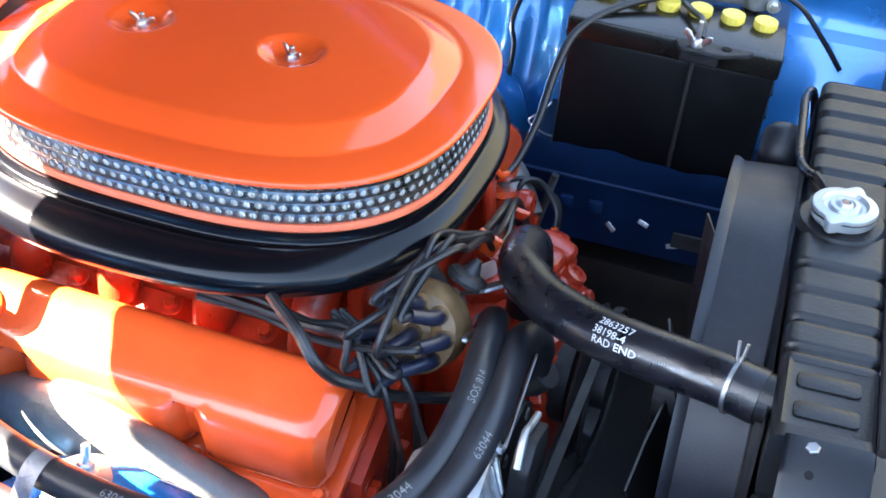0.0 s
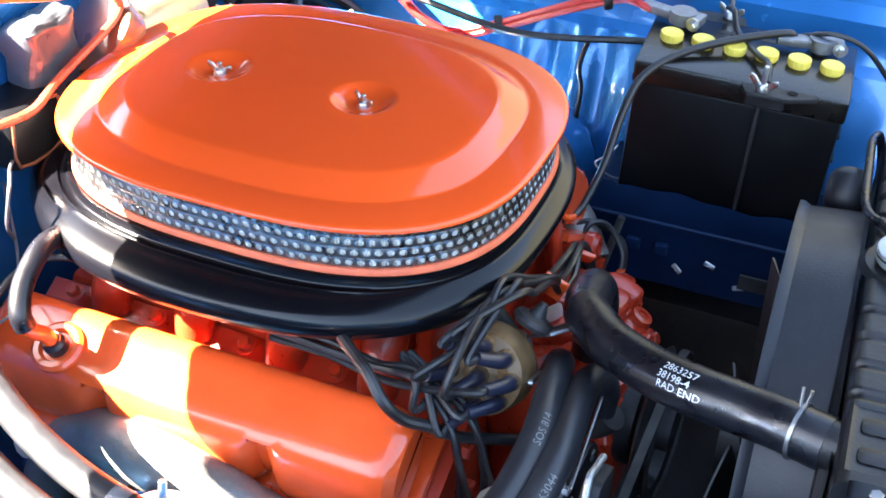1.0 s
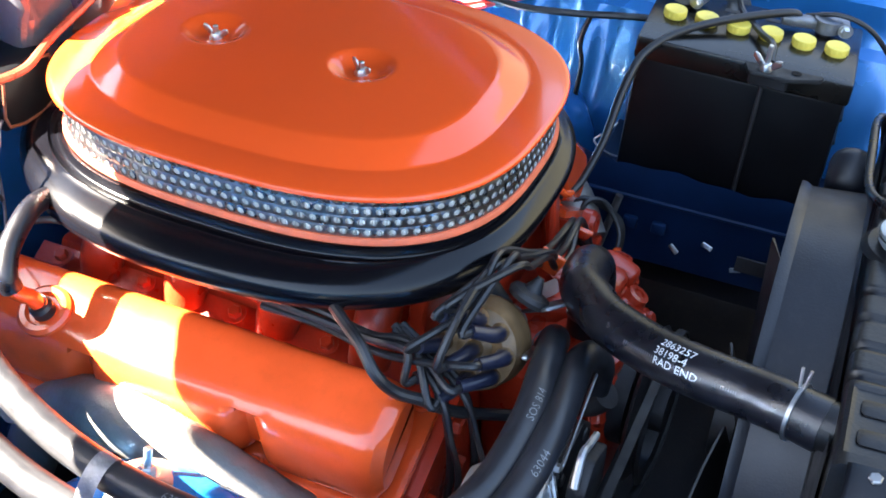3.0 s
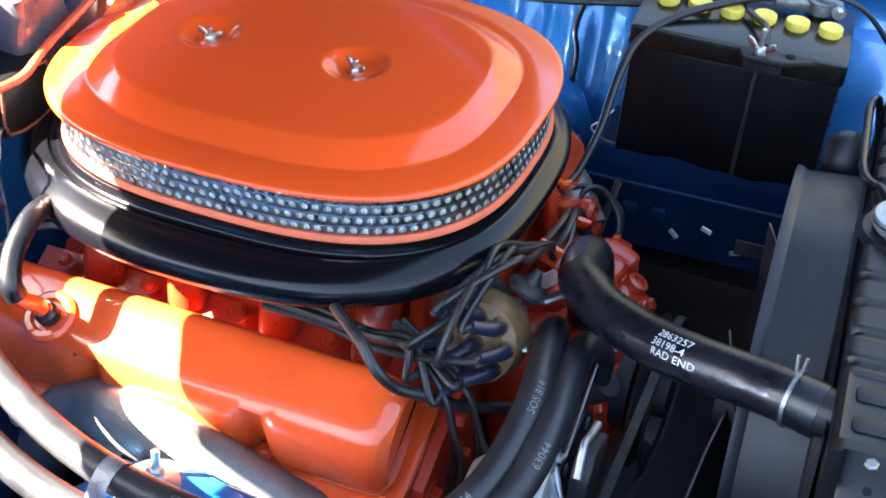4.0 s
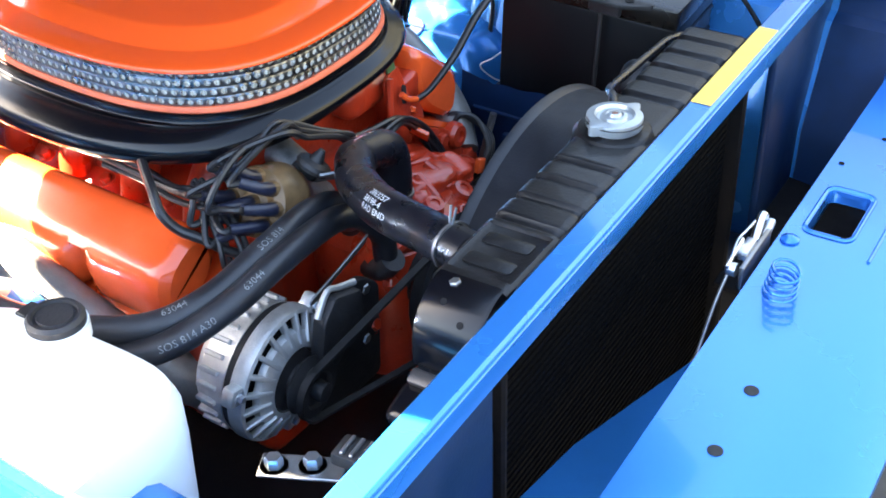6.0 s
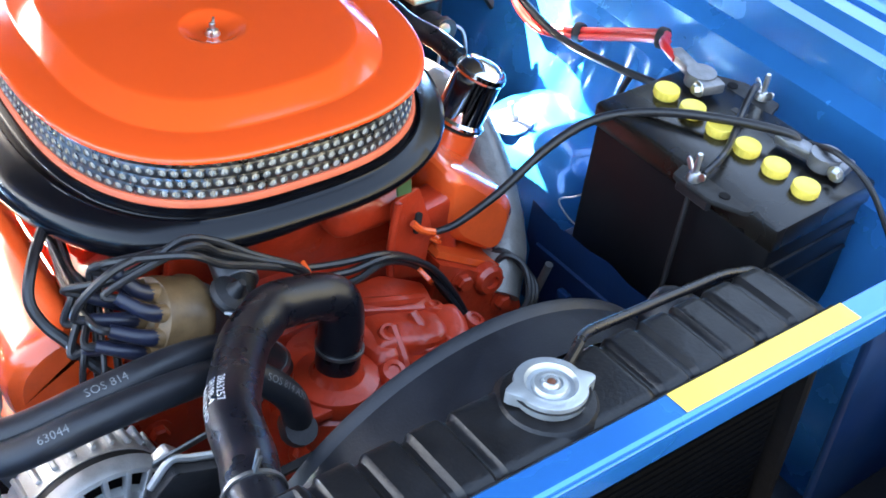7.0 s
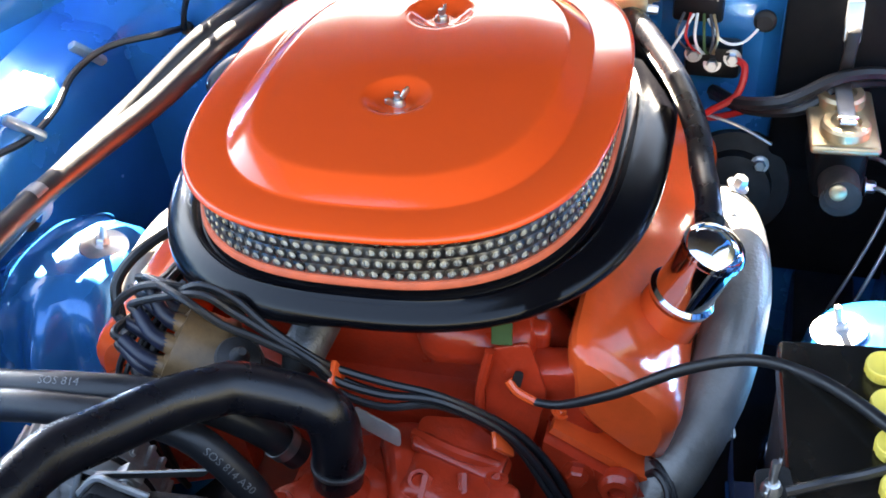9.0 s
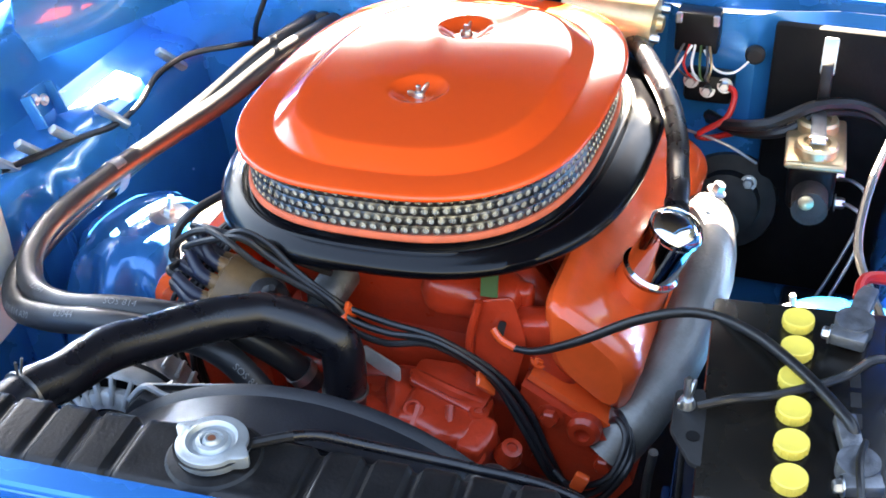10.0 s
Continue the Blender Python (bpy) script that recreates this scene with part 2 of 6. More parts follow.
def bolts(parent, poses, material, r=0.006, h=0.005, name="bolt"):
    first = None
    for m in poses:
        if first is None:
            first = part(name, hexbolt(r, h), material, parent, at=m)
        else:
            o = first.copy()
            scene.collection.objects.link(o)
            o.matrix_basis = m


def oval(w, l, n, cx, cy, z, count=128):
    """A ring between ellipse and rounded rectangle."""
    out = []
    for k in range(count):
        a = 2 * math.pi * k / count
        c, s = math.cos(a), math.sin(a)
        r = (abs(c) ** n + abs(s) ** n) ** (-1 / n)
        out.append(Vector((cx + w * r * c, cy + l * r * s, z)))
    return out


def wire(name, points, radius, material, label, category, group="", seg=8, res=8):
    """A cable, pipe or hose that is a thing of its own."""
    ob = part(name, tube(points, radius, seg, res), material)
    return tagged(ob, label, category, group)


def casting(x, y, z, bevel, m, rough=0.004, seed=0.0):
    """A rounded block with the uneven faces of a sand casting."""
    bm = box(x, y, z, bevel, 3)
    bmesh.ops.subdivide_edges(bm, edges=[e for e in bm.edges if e.calc_length() > 0.02], cuts=4, use_grid_fill=True)
    for v in bm.verts:
        n = Vector((noise.noise(v.co * 28 + Vector((seed, 0, 0))), noise.noise(v.co * 28 + Vector((0, seed + 3, 0))), noise.noise(v.co * 24 + Vector((0, 0, seed + 7)))))
        v.co += n * rough
    bm.transform(m)
    return bm


# ---- structure: ground and car body round the engine bay ----
FRONT = pose(0.1, -0.70, 0, 0, 0, 3.5) @ pose(-0.1, 0.70, 0)


def structure(name, bm, material, label, category, at=None, sharp=32):
    return tagged(part(name, bm, material, None, label, at, sharp), label, category, "", "structure")


ground = bmesh.new()
bmesh.ops.create_grid(ground, x_segments=8, y_segments=8, size=150)
structure("ground", ground, ASPHALT, "dusty grey asphalt ground under and round the car", "ground")


def sheet(profile, y0, y1, steps, relief=None, thick=0.004):
    """A pressed panel: an outline in x, z carried along y, moved by relief(point), with a back face."""
    rows = []
    dense = []
    for (xa, za), (xb, zb) in zip(profile, profile[1:]):
        k = max(1, int(math.hypot(xb - xa, zb - za) / 0.02))
        dense += [(xa + (xb - xa) * i / k, za + (zb - za) * i / k) for i in range(k)]
    dense.append(profile[-1])
    for i in range(steps + 1):
        y = y0 + (y1 - y0) * i / steps
        row = [Vector((x, y, z)) for x, z in dense]
        if relief:
            row = [v + Vector(relief(v)) for v in row]
        rows.append(row)
    bm = loft(rows, False, (False, False))
    return bm


def bump_at(v, y, z, ry, rz):
    d = ((v.y - y) / ry) ** 2 + ((v.z - z) / rz) ** 2
    return math.exp(-d * d) if d < 4 else 0.0


def flutes(v, y0, y1, count):
    if not y0 < v.y < y1:
        return 0.0
    t = (v.y - y0) / (y1 - y0)
    return math.sin(math.pi * t) ** 0.5 * math.sin(2 * math.pi * count * t)


def relief_left(v):
    # wheelhouse bulge with vertical flutes, under the shoulder
    low = 1 / (1 + math.exp((v.z - 0.70) * 90))
    x = 0.012 * flutes(v, -0.30, -0.02, 3.5) * low
    x += 0.006 * bump_at(v, 0.16, 0.60, 0.10, 0.12)
    return (x, 0, 0)


def relief_right(v):
    low = 1 / (1 + math.exp((v.z - 0.76) * 90))
    x = -0.011 * flutes(v, -0.26, 0.06, 3.5) * low
    x -= 0.008 * bump_at(v, -0.62, 0.66, 0.05, 0.08)
    return (x, 0, 0)


LEFT_PROFILE = [(-0.50, 0.30), (-0.535, 0.60), (-0.551, 0.712), (-0.558, 0.728), (-0.574, 0.738), (-0.62, 0.743), (-0.655, 0.752),
                (-0.672, 0.790), (-0.684, 0.855), (-0.690, 0.868), (-0.712, 0.888), (-0.720, 0.890)]
structure("inner_fender_left", sheet(LEFT_PROFILE, -0.80, 0.345, 90, relief_left), BLUE_IN, "blue painted passenger side inner fender panel", "inner fender")
RIGHT_PROFILE = [(0.545, 0.30), (0.560, 0.62), (0.600, 0.72), (0.622, 0.772), (0.640, 0.782), (0.648, 0.800), (0.652, 0.840), (0.664, 0.848),
                 (0.676, 0.858), (0.684, 0.900), (0.700, 0.906), (0.708, 0.925), (0.730, 0.928)]
structure("inner_fender_right", sheet(RIGHT_PROFILE, -0.705, 0.345, 84, relief_right), BLUE_IN, "blue painted driver side inner fender panel with pressed ridges", "inner fender")
# the fender's front end, its shade given by a darker blue
structure("front_apron_right", sheet(RIGHT_PROFILE, -0.80, -0.7055, 8), SHADE_BLUE, "front end of the driver side inner fender in blue darkened for shade", "apron")


def fender(s):
    x = 0.7215 * s if s < 0 else 0.7315
    top = [(0, 0.890 if s < 0 else 0.923), (0.004, 0.902 if s < 0 else 0.934), (0.020, 0.915 if s < 0 else 0.938), (0.08, 0.928), (0.15, 0.915), (0.20, 0.86), (0.215, 0.72), (0.22, 0.45)]
    return sheet([(x + s * a, z) for a, z in top], -0.98, 0.62, 24)


structure("fender_left", fender(-1), BLUE, "glossy metallic blue passenger side front fender", "fender")
structure("fender_right", fender(1), BLUE, "glossy metallic blue driver side front fender", "fender")

# frame and splash pan that close the bay below, and an unseen far plain surround
pan = bmesh.new()
for m in (pose(0.03, -0.14, 0.285), ):
    join(pan, box(1.06, 0.96, 0.02, 0.004, 1, m))
structure("splash_pan", pan, TINT, "dark dusty splash pan below the engine", "splash pan")
for x in (-0.42, 0.48):
    structure("frame_rail", box(0.085, 1.10, 0.12, 0.01, 2, pose(x, -0.20, 0.38)), BLACK_SATIN, "black frame rail beside the engine", "frame rail")
rows = []
for k in range(96):
    a = 2 * math.pi * k / 96
    # added height on the driver side darkens reflections, the low side admits sky
    h = 4.0 + 3.2 * (1 + math.cos(a)) + 0.5 * math.sin(9 * a) + 0.3 * math.sin(23 * a)
    rows.append([Vector((r * math.cos(a), r * math.sin(a), z)) for r, z in ((16.0, 0.0), (16.0, h), (15.8, h), (15.8, 0.0))])
far = loft(rows + rows[:1], True, (False, False))
structure("backdrop", far, SURROUND, "unseen dull surround far off, raised to darken reflections", "backdrop")

def cowl_curve(x):
    """How far the cowl's front edge sweeps back towards the fenders."""
    return min(0.035, 0.8 * max(0.0, abs(x) - 0.25) ** 2)


def hood_curve(x):
    # notches and bumps of this unseen edge are shaped to place sun patches
    return -0.0230 - 0.002 * min(1.0, max(0.0, (x + 0.02) / 0.25)) - 0.018 * math.exp(-(((x + 0.325) / 0.065) ** 4)) - 0.016 * math.exp(-(((x - 0.14) / 0.08) ** 4)) - 0.030 * min(1.0, max(0.0, (-0.56 - x) / 0.05)) + (0.046 if x > 0 else 0.014) * math.exp(-(((abs(x) - 0.56) / 0.075) ** 2))


# firewall with a raised pressing, and the cowl above it
fw = bmesh.new()
cols, rws = 66, 34
grid = [[None] * (rws + 1) for _ in range(cols + 1)]
for i in range(cols + 1):
    for k in range(rws + 1):
        x, z = -0.70 + 1.42 * i / cols, 0.28 + 0.61 * k / rws
        y = 0.340
        y -= 0.014 * (1 if 0.235 < x < 0.375 and 0.60 < z < 0.92 else 0)
        y -= 0.010 * (1 if -0.40 < x < -0.20 and 0.55 < z < 0.86 else 0)
        y += cowl_curve(x) * min(1, max(0, (z - 0.85) / 0.04))
        grid[i][k] = fw.verts.new((x, y, z))
for i in range(cols):
    for k in range(rws):
        fw.faces.new((grid[i][k], grid[i + 1][k], grid[i + 1][k + 1], grid[i][k + 1]))
structure("firewall", fw, BLUE_IN, "blue painted firewall behind the engine", "firewall")
rows = []
for k in range(49):
    x = -0.715 + 1.44 * k / 48
    y = 0.3386 + cowl_curve(x)
    # height steps, out of view, raised to block sun or lowered to pass it
    up = 0.005 * min(1.0, max(0.0, (0.16 - x) / 0.14)) + 0.044 * min(1.0, max(0.0, (0.10 - x) / 0.05), max(0.0, (x + 0.16) / 0.05)) - 0.036 * min(1.0, max(0.0, (-0.16 - x) / 0.06)) - 0.034 * min(1.0, max(0.0, (x - 0.405) / 0.04))
    rows.append([Vector((x, *p)) for p in ((y + 0.004, 0.888), (y, 0.892), (y, 0.9385 + up), (y + 0.004, 0.9425 + up), (0.60, 0.950 + up), (0.60, 0.888))])
structure("cowl", loft(rows), BLUE, "blue cowl panel between firewall and windscreen", "cowl")


# passenger side corner gusset under the hood hinge
gus = prism([(0, 0), (0.30, 0.02), (0.02, 0.16)], 0.006, 0.002, pose(-0.695, 0.05, 0.80, 90, 0, 62))
structure("gusset", gus, BLUE_IN, "blue triangular gusset plate at the hood hinge", "gusset")

# bracket of the hood hinge on the passenger side ledge
bracket_h = structure("hinge_bracket", box(0.004, 0.050, 0.044, 0.0015, 2, pose(-0.632, 0.004, 0.776, 0, -14, 0)), BLUE_IN, "blue hood hinge bracket with two flanges on the inner fender", "bracket")
for y in (-0.022, 0.030):
    part("flange", box(0.022, 0.004, 0.052, 0.0015, 2, pose(-0.622, y, 0.772, 0, -20, 0)), BLUE_IN, bracket_h)
bolts(bracket_h, [axis_to((-0.628, y, z), (1, 0, 0.3)) for y, z in ((-0.006, 0.785), (0.014, 0.776))], ZINC, 0.006, 0.005)
for x, y, z in ((-0.690, 0.10, 0.872), (-0.688, -0.10, 0.868), (-0.690, -0.32, 0.872)):
    part("fender_bolt", hexbolt(0.008, 0.006), ZINC, bracket_h, "", axis_to((x + 0.006, y, z), (0.9, 0, 0.4)))

# the open hood: hinged behind, raised to half a right angle, with a light gap over the cowl
hood = thing("hood", "open metallic blue hood raised over the engine bay", "hood", pose(0.0, 0.400, 1.056, -42, 0, 0), kind="structure")


def hood_sheet(half, y0, back, z0, z1):
    """A slab of the hood whose rear edge follows hood_curve; y0 None keeps it a band along that edge."""
    rows = []
    for k in range(41):
        x = -half + 2 * half * k / 40
        r = hood_curve(x) - back
        f = r - 0.07 if y0 is None else y0
        rows.append([Vector((x, y, z)) for y, z in ((f, z0), (r, z0), (r, z1), (f, z1))])
    return loft(rows)


# skin made wider than the bay to shade the front bar
part("hood_skin", hood_sheet(0.85, -1.25, 0.0, 0.034, 0.046), BLUE, hood)
part("hood_pad", hood_sheet(0.69, -1.16, 0.012, 0.012, 0.033), CASE, hood, "dark insulating pad")
for x in (-0.80, 0.80):
    part("rib", box(0.08, 1.16, 0.03, 0.008, 2, pose(x, -0.66, 0.019)), BLACK_SATIN, hood)
part("cross_rib", hood_sheet(0.64, None, 0.0, 0.004, 0.033), BLACK_SATIN, hood)
part("cross_rib", box(1.24, 0.07, 0.03, 0.008, 2, pose(0, -1.20, 0.019)), BLUE_IN, hood)


# ---- engine ----
EX = 0.022
engine = thing("engine", "big orange painted V8 engine filling the bay", "engine", base=(EX, 0.0, 0.30))
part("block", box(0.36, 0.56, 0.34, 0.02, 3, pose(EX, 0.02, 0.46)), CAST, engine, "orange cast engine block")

SECTION = {1: [(0.178, 0.792), (0.300, 0.714), (0.280, 0.624), (0.180, 0.690)], -1: [(0.256, 0.742), (0.339, 0.692), (0.322, 0.606), (0.222, 0.672)]}


def inset(poly, d):
    c = Vector((sum(p[0] for p in poly) / len(poly), sum(p[1] for p in poly) / len(poly)))
    return [tuple(c + (Vector(p) - c) * (1 - d / (Vector(p) - c).length)) for p in poly]


def rounded(poly, r, n=5):
    """A polygon with its corners rounded by r."""
    out = []
    m = len(poly)
    for i in range(m):
        a, b, c = Vector(poly[i - 1]), Vector(poly[i]), Vector(poly[(i + 1) % m])
        u, v = (a - b).normalized(), (c - b).normalized()
        p, q = b + u * r, b + v * r
        for k in range(n + 1):
            t = k / n
            out.append(p * (1 - t) ** 2 + b * 2 * t * (1 - t) + q * t * t)
    return out


def valve_cover(s):
    """Pressed cover: rounded section along y, pinched at two bolts on its lower side, softly domed at the ends."""
    y0, y1 = -0.262, 0.245
    rings = []
    steps = 60
    for i in range(steps + 1):
        t = i / steps
        y = y0 + (y1 - y0) * t
        e = min(y - y0, y1 - y)
        reach, deep = (0.034, 0.020) if s > 0 else (0.026, 0.018)
        pull = deep * (1 - math.sqrt(max(0.0, 1 - max(0.0, 1 - e / reach) ** 2)))
        ring = rounded(inset(SECTION[s], pull), 0.030 if s > 0 else 0.032)
        row = []
        for p in ring:
            x, z = p
            if x > SECTION[s][2][0] - 0.030 and z < 0.685:
                for yb in (-0.115, 0.085):
                    x -= 0.016 * math.exp(-(((y - yb) / 0.013) ** 2))
                    z += 0.014 * math.exp(-(((y - yb) / 0.013) ** 2))
            # the lower step of the top towards the front
            if z > 0.69 and x > 0.24 and s > 0:
                z -= 0.006 * (1 / (1 + math.exp(-(y + 0.06) * -60)))
            row.append(Vector((EX + s * x, y, z)))
        rings.append(row)
    bm = loft(rings)
    return bm


def cover_flange(s):
    lo, li = (Vector((0.290, 0.617)), Vector((0.172, 0.684))) if s > 0 else (Vector((0.331, 0.600)), Vector((0.212, 0.666)))
    pts = [lo, li, li + Vector((-0.004, -0.008)), lo + Vector((-0.004, -0.008))]
    return loft([[Vector((EX + s * x, y, z)) for x, z in pts] for y in (-0.272, 0.255)])


for s in (-1, 1):
    cover = part("valve_cover", valve_cover(s), ENGINE, engine, "orange pressed steel valve cover")
    part("flange", cover_flange(s), ENGINE, cover)
    head = loft([[Vector((EX + s * x, y, z)) for x, z in ((0.165, 0.676), (0.285, 0.609), (0.300, 0.560), (0.270, 0.510), (0.150, 0.560))]
                 for y in (-0.285, -0.28, 0.26, 0.265)])
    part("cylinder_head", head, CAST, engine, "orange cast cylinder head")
    poses = [axis_to((EX + s * (0.287 if s > 0 else 0.318), y, 0.622 if s > 0 else 0.616), (s * 0.5, 0, 0.87)) for y in (-0.255, -0.115, 0.085, 0.235)]
    poses += [axis_to((EX + s * (0.176 if s > 0 else 0.216), y, 0.690 if s > 0 else 0.671), (s * 0.5, 0, 0.87)) for y in (-0.255, -0.10, 0.09, 0.235)]
    bolts(engine, poses, ENGINE, 0.0065, 0.006, "cover_bolt")
    bolts(engine, [axis_to((EX + s * x, -0.287, z), (0, -1, 0)) for x, z in ((0.20, 0.64), (0.265, 0.585), (0.19, 0.575))], CAST, 0.011, 0.010, "head_bolt")

# intake manifold: floor, plenum, runners
part("valley_cover", box(0.32, 0.50, 0.06, 0.01, 2, pose(EX, 0.0, 0.652)), CAST, engine)
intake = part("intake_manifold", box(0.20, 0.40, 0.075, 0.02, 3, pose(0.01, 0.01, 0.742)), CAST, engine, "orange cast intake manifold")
for s in (-1, 1):
    for y in (-0.175, -0.06, 0.06, 0.175):
        run = tube([(EX + s * 0.06, y * 0.8, 0.745), (EX + s * 0.12, y * 0.95, 0.742), (EX + s * 0.165, y, 0.70), (EX + s * 0.175, y, 0.665)], 0.025, 12, 5)
        part("runner", run, CAST, engine)
        bolts(engine, [axis_to((EX + s * 0.188, y + 0.045, 0.682), (s * 0.4, 0, 0.9))], CAST, 0.008, 0.008, "intake_bolt")
for y in (-0.105, 0.008, 0.118):
    carb = box(0.12, 0.085, 0.055, 0.012, 2, pose(0, y, 0.790))
    join(carb, lathe([(0.045, 0.80), (0.045, 0.812)], 24, pose(0, y, 0)))
    part("carburetor", carb, LEAD, engine, "dull cast carburetor under the air cleaner")
part("front_runner", casting(0.120, 0.060, 0.055, 0.024, pose(0.110, -0.226, 0.752, 10, 8, 12), 0.004, 4.0), CAST, engine)
part("front_wall", casting(0.30, 0.024, 0.185, 0.008, pose(0.030, -0.208, 0.672, 5, 0, 0), 0.003, 1.0), CAST, engine)

part("head_shoulder", casting(0.075, 0.040, 0.130, 0.012, pose(0.196, -0.234, 0.684, 4, -14, 0), 0.003, 6.0), CAST, engine)
# driver side lifting bracket with a slot, and a strip of green tape
bk = prism(rounded([(-0.026, -0.05), (0.022, -0.065), (0.036, 0.0), (0.018, 0.058), (-0.022, 0.050)], 0.008), 0.006, 0.002, pose(0.150, -0.262, 0.718, 82, 0, 8))
bracket = part("lifting_bracket", bk, CAST, engine)
part("slot", prism(rounded([(-0.0045, -0.013), (0.0045, -0.013), (0.0045, 0.013), (-0.0045, 0.013)], 0.004), 0.0032, 0.0, pose(0.158, -0.2715, 0.738, 82, 12, 8)), GROMMET, bracket)
part("bracket_ridge", tube([(0.128, -0.276, 0.650), (0.122, -0.276, 0.715), (0.132, -0.270, 0.772)], 0.005, 8, 6), CAST, bracket)
part("tape", box(0.020, 0.004, 0.030, 0.001, 1, pose(0.142, -0.262, 0.792, -10, 0, 5)), GREEN_TAPE, engine, "faded green tape")
boss = lathe([(0.020, -0.012), (0.020, 0.0), (0.016, 0.006), (0.009, 0.007), (0.009, 0.001)], 24)
part("freeze_plug", boss, CAST, engine, at=axis_to((0.262, -0.289, 0.628), (0, -1, 0.05)))

# water pump housing, timing cover and thermostat outlet
pump = loft([oval(w, d, 3.0, 0.050, y, z, 40) for w, d, y, z in
             ((0.10, 0.075, -0.33, 0.42), (0.115, 0.085, -0.335, 0.50), (0.120, 0.090, -0.335, 0.580), (0.108, 0.082, -0.335, 0.622), (0.080, 0.060, -0.335, 0.640))])
part("water_pump_housing", pump, CAST, engine, "orange cast water pump housing")
part("pump_shoulder", casting(0.095, 0.085, 0.060, 0.012, pose(0.108, -0.328, 0.634, 4, 4, -8), 0.007, 2.0), CAST, engine)
part("pump_step", casting(0.060, 0.050, 0.040, 0.009, pose(0.088, -0.382, 0.618, 14, 0, 10), 0.006, 3.0), CAST, engine)
part("pump_lug", casting(0.032, 0.055, 0.085, 0.008, pose(0.153, -0.352, 0.618, 6, 6, -10), 0.005, 5.0), CAST, engine)
part("pump_web", prism(rounded([(-0.045, -0.02), (0.05, -0.028), (0.05, 0.012), (0.0, 0.030), (-0.045, 0.016)], 0.008), 0.012, 0.003, pose(0.105, -0.300, 0.664, 12, 10, -6)), CAST, engine)
part("pump_rib", casting(0.055, 0.11, 0.045, 0.016, pose(0.062, -0.322, 0.640, 6, 14, 22), 0.004, 8.0), CAST, engine)
tab = prism(rounded([(-0.024, 0.022), (0.023, 0.001), (0.024, -0.019), (-0.008, -0.006), (-0.026, 0.004)], 0.006), 0.003, 0.0008)
part("bracket_tab", tab, ALU, engine, "pale grey flat metal tab", pose(0.027, -0.310, 0.688, 78, 0, 0))
out = lathe([(0.045, 0.628), (0.048, 0.640), (0.046, 0.650), (0.030, 0.656), (0.025, 0.664), (0.0225, 0.68)], 32, pose(0.003, -0.368, 0))
part("thermostat_outlet", out, CAST, engine, "orange thermostat outlet")
part("outlet_flange", prism(rounded([(-0.068, -0.018), (0.0, -0.040), (0.068, -0.018), (0.068, 0.018), (0.0, 0.040), (-0.068, 0.018)], 0.012), 0.012, 0.002,
                            pose(0.003, -0.368, 0.634, 0, 0, 20)), CAST, engine)
bolts(engine, [pose(0.003 + 0.055 * c, -0.368 + 0.02 * c, 0.646) for c in (-1, 1)], CAST, 0.008, 0.008, "outlet_bolt")
for p, d, r in (((0.128, -0.392, 0.640), (0.1, -0.5, 0.85), 0.015), ((0.060, -0.392, 0.652), (0, -0.4, 0.9), 0.014), ((0.195, -0.352, 0.640), (0.3, -0.2, 0.9), 0.013), ((-0.052, -0.385, 0.640), (-0.2, -0.5, 0.8), 0.014), ((0.150, -0.330, 0.662), (0.2, 0.1, 0.95), 0.012)):
    part("boss", lathe([(r * 1.3, -0.016), (r, -0.004), (r * 0.92, 0.002), (r * 0.5, 0.003), (r * 0.45, 0.0)], 20, axis_to(p, d)), CAST, engine)
bolts(engine, [axis_to((x, -0.405, z), (0, -0.9, 0.4)) for x, z in ((0.10, 0.625), (-0.06, 0.60), (0.14, 0.60), (-0.10, 0.56))], CAST, 0.009, 0.009, "pump_bolt")
part("pump_elbow", tube([(-0.045, -0.36, 0.60), (-0.06, -0.395, 0.622), (-0.064, -0.415, 0.645)], 0.017, 14, 5), TINT, engine)
nose = lathe([(0.055, 0), (0.055, 0.03), (0.028, 0.035), (0.028, 0.07)], 32, axis_to((0.02, -0.40, 0.575), (0, -1, 0)))
# dark material here stands for the gloom low at the engine front
part("pump_nose", nose, TINT, engine)

for p, d in (((0.118, -0.366, 0.648), (0.0, -0.5, 0.86)), ((0.078, -0.350, 0.666), (0.0, -0.4, 0.9)), ((0.160, -0.376, 0.640), (0.2, -0.8, 0.5))):
    hole = part("bolt_hole", lathe([(0.0125, -0.010), (0.0120, 0.001), (0.0105, 0.003), (0.0070, 0.003), (0.0065, -0.004)], 20, axis_to(p, d), (True, False)), CAST, engine)
    part("bore", lathe([(0.0066, -0.004), (0.0066, -0.0032)], 16, axis_to(p, d)), DEEP_BLACK, hole)
for a, b, r in (((0.070, -0.400, 0.600), (0.085, -0.345, 0.668), 0.007), ((0.128, -0.395, 0.600), (0.118, -0.335, 0.668), 0.006), ((0.150, -0.312, 0.660), (0.060, -0.300, 0.676), 0.007)):
    mid = (Vector(a) + Vector(b)) / 2 + Vector((0.004, -0.010, 0.006))
    part("casting_rib", tube([a, mid, b], r, 8, 5, 0.05), CAST, engine)
# added plate that hides orange castings where the engine front is shaded
dark_plate = prism(rounded([(-0.062, -0.10), (0.055, -0.10), (0.062, 0.040), (0.030, 0.066), (-0.040, 0.060), (-0.064, 0.030)], 0.012), 0.014, 0.003, pose(-0.150, -0.396, 0.582, 90, 0, 0))
dark_plate_ob = part("shade_plate", dark_plate, TINT, engine, "added dark plate standing for the shaded engine front")
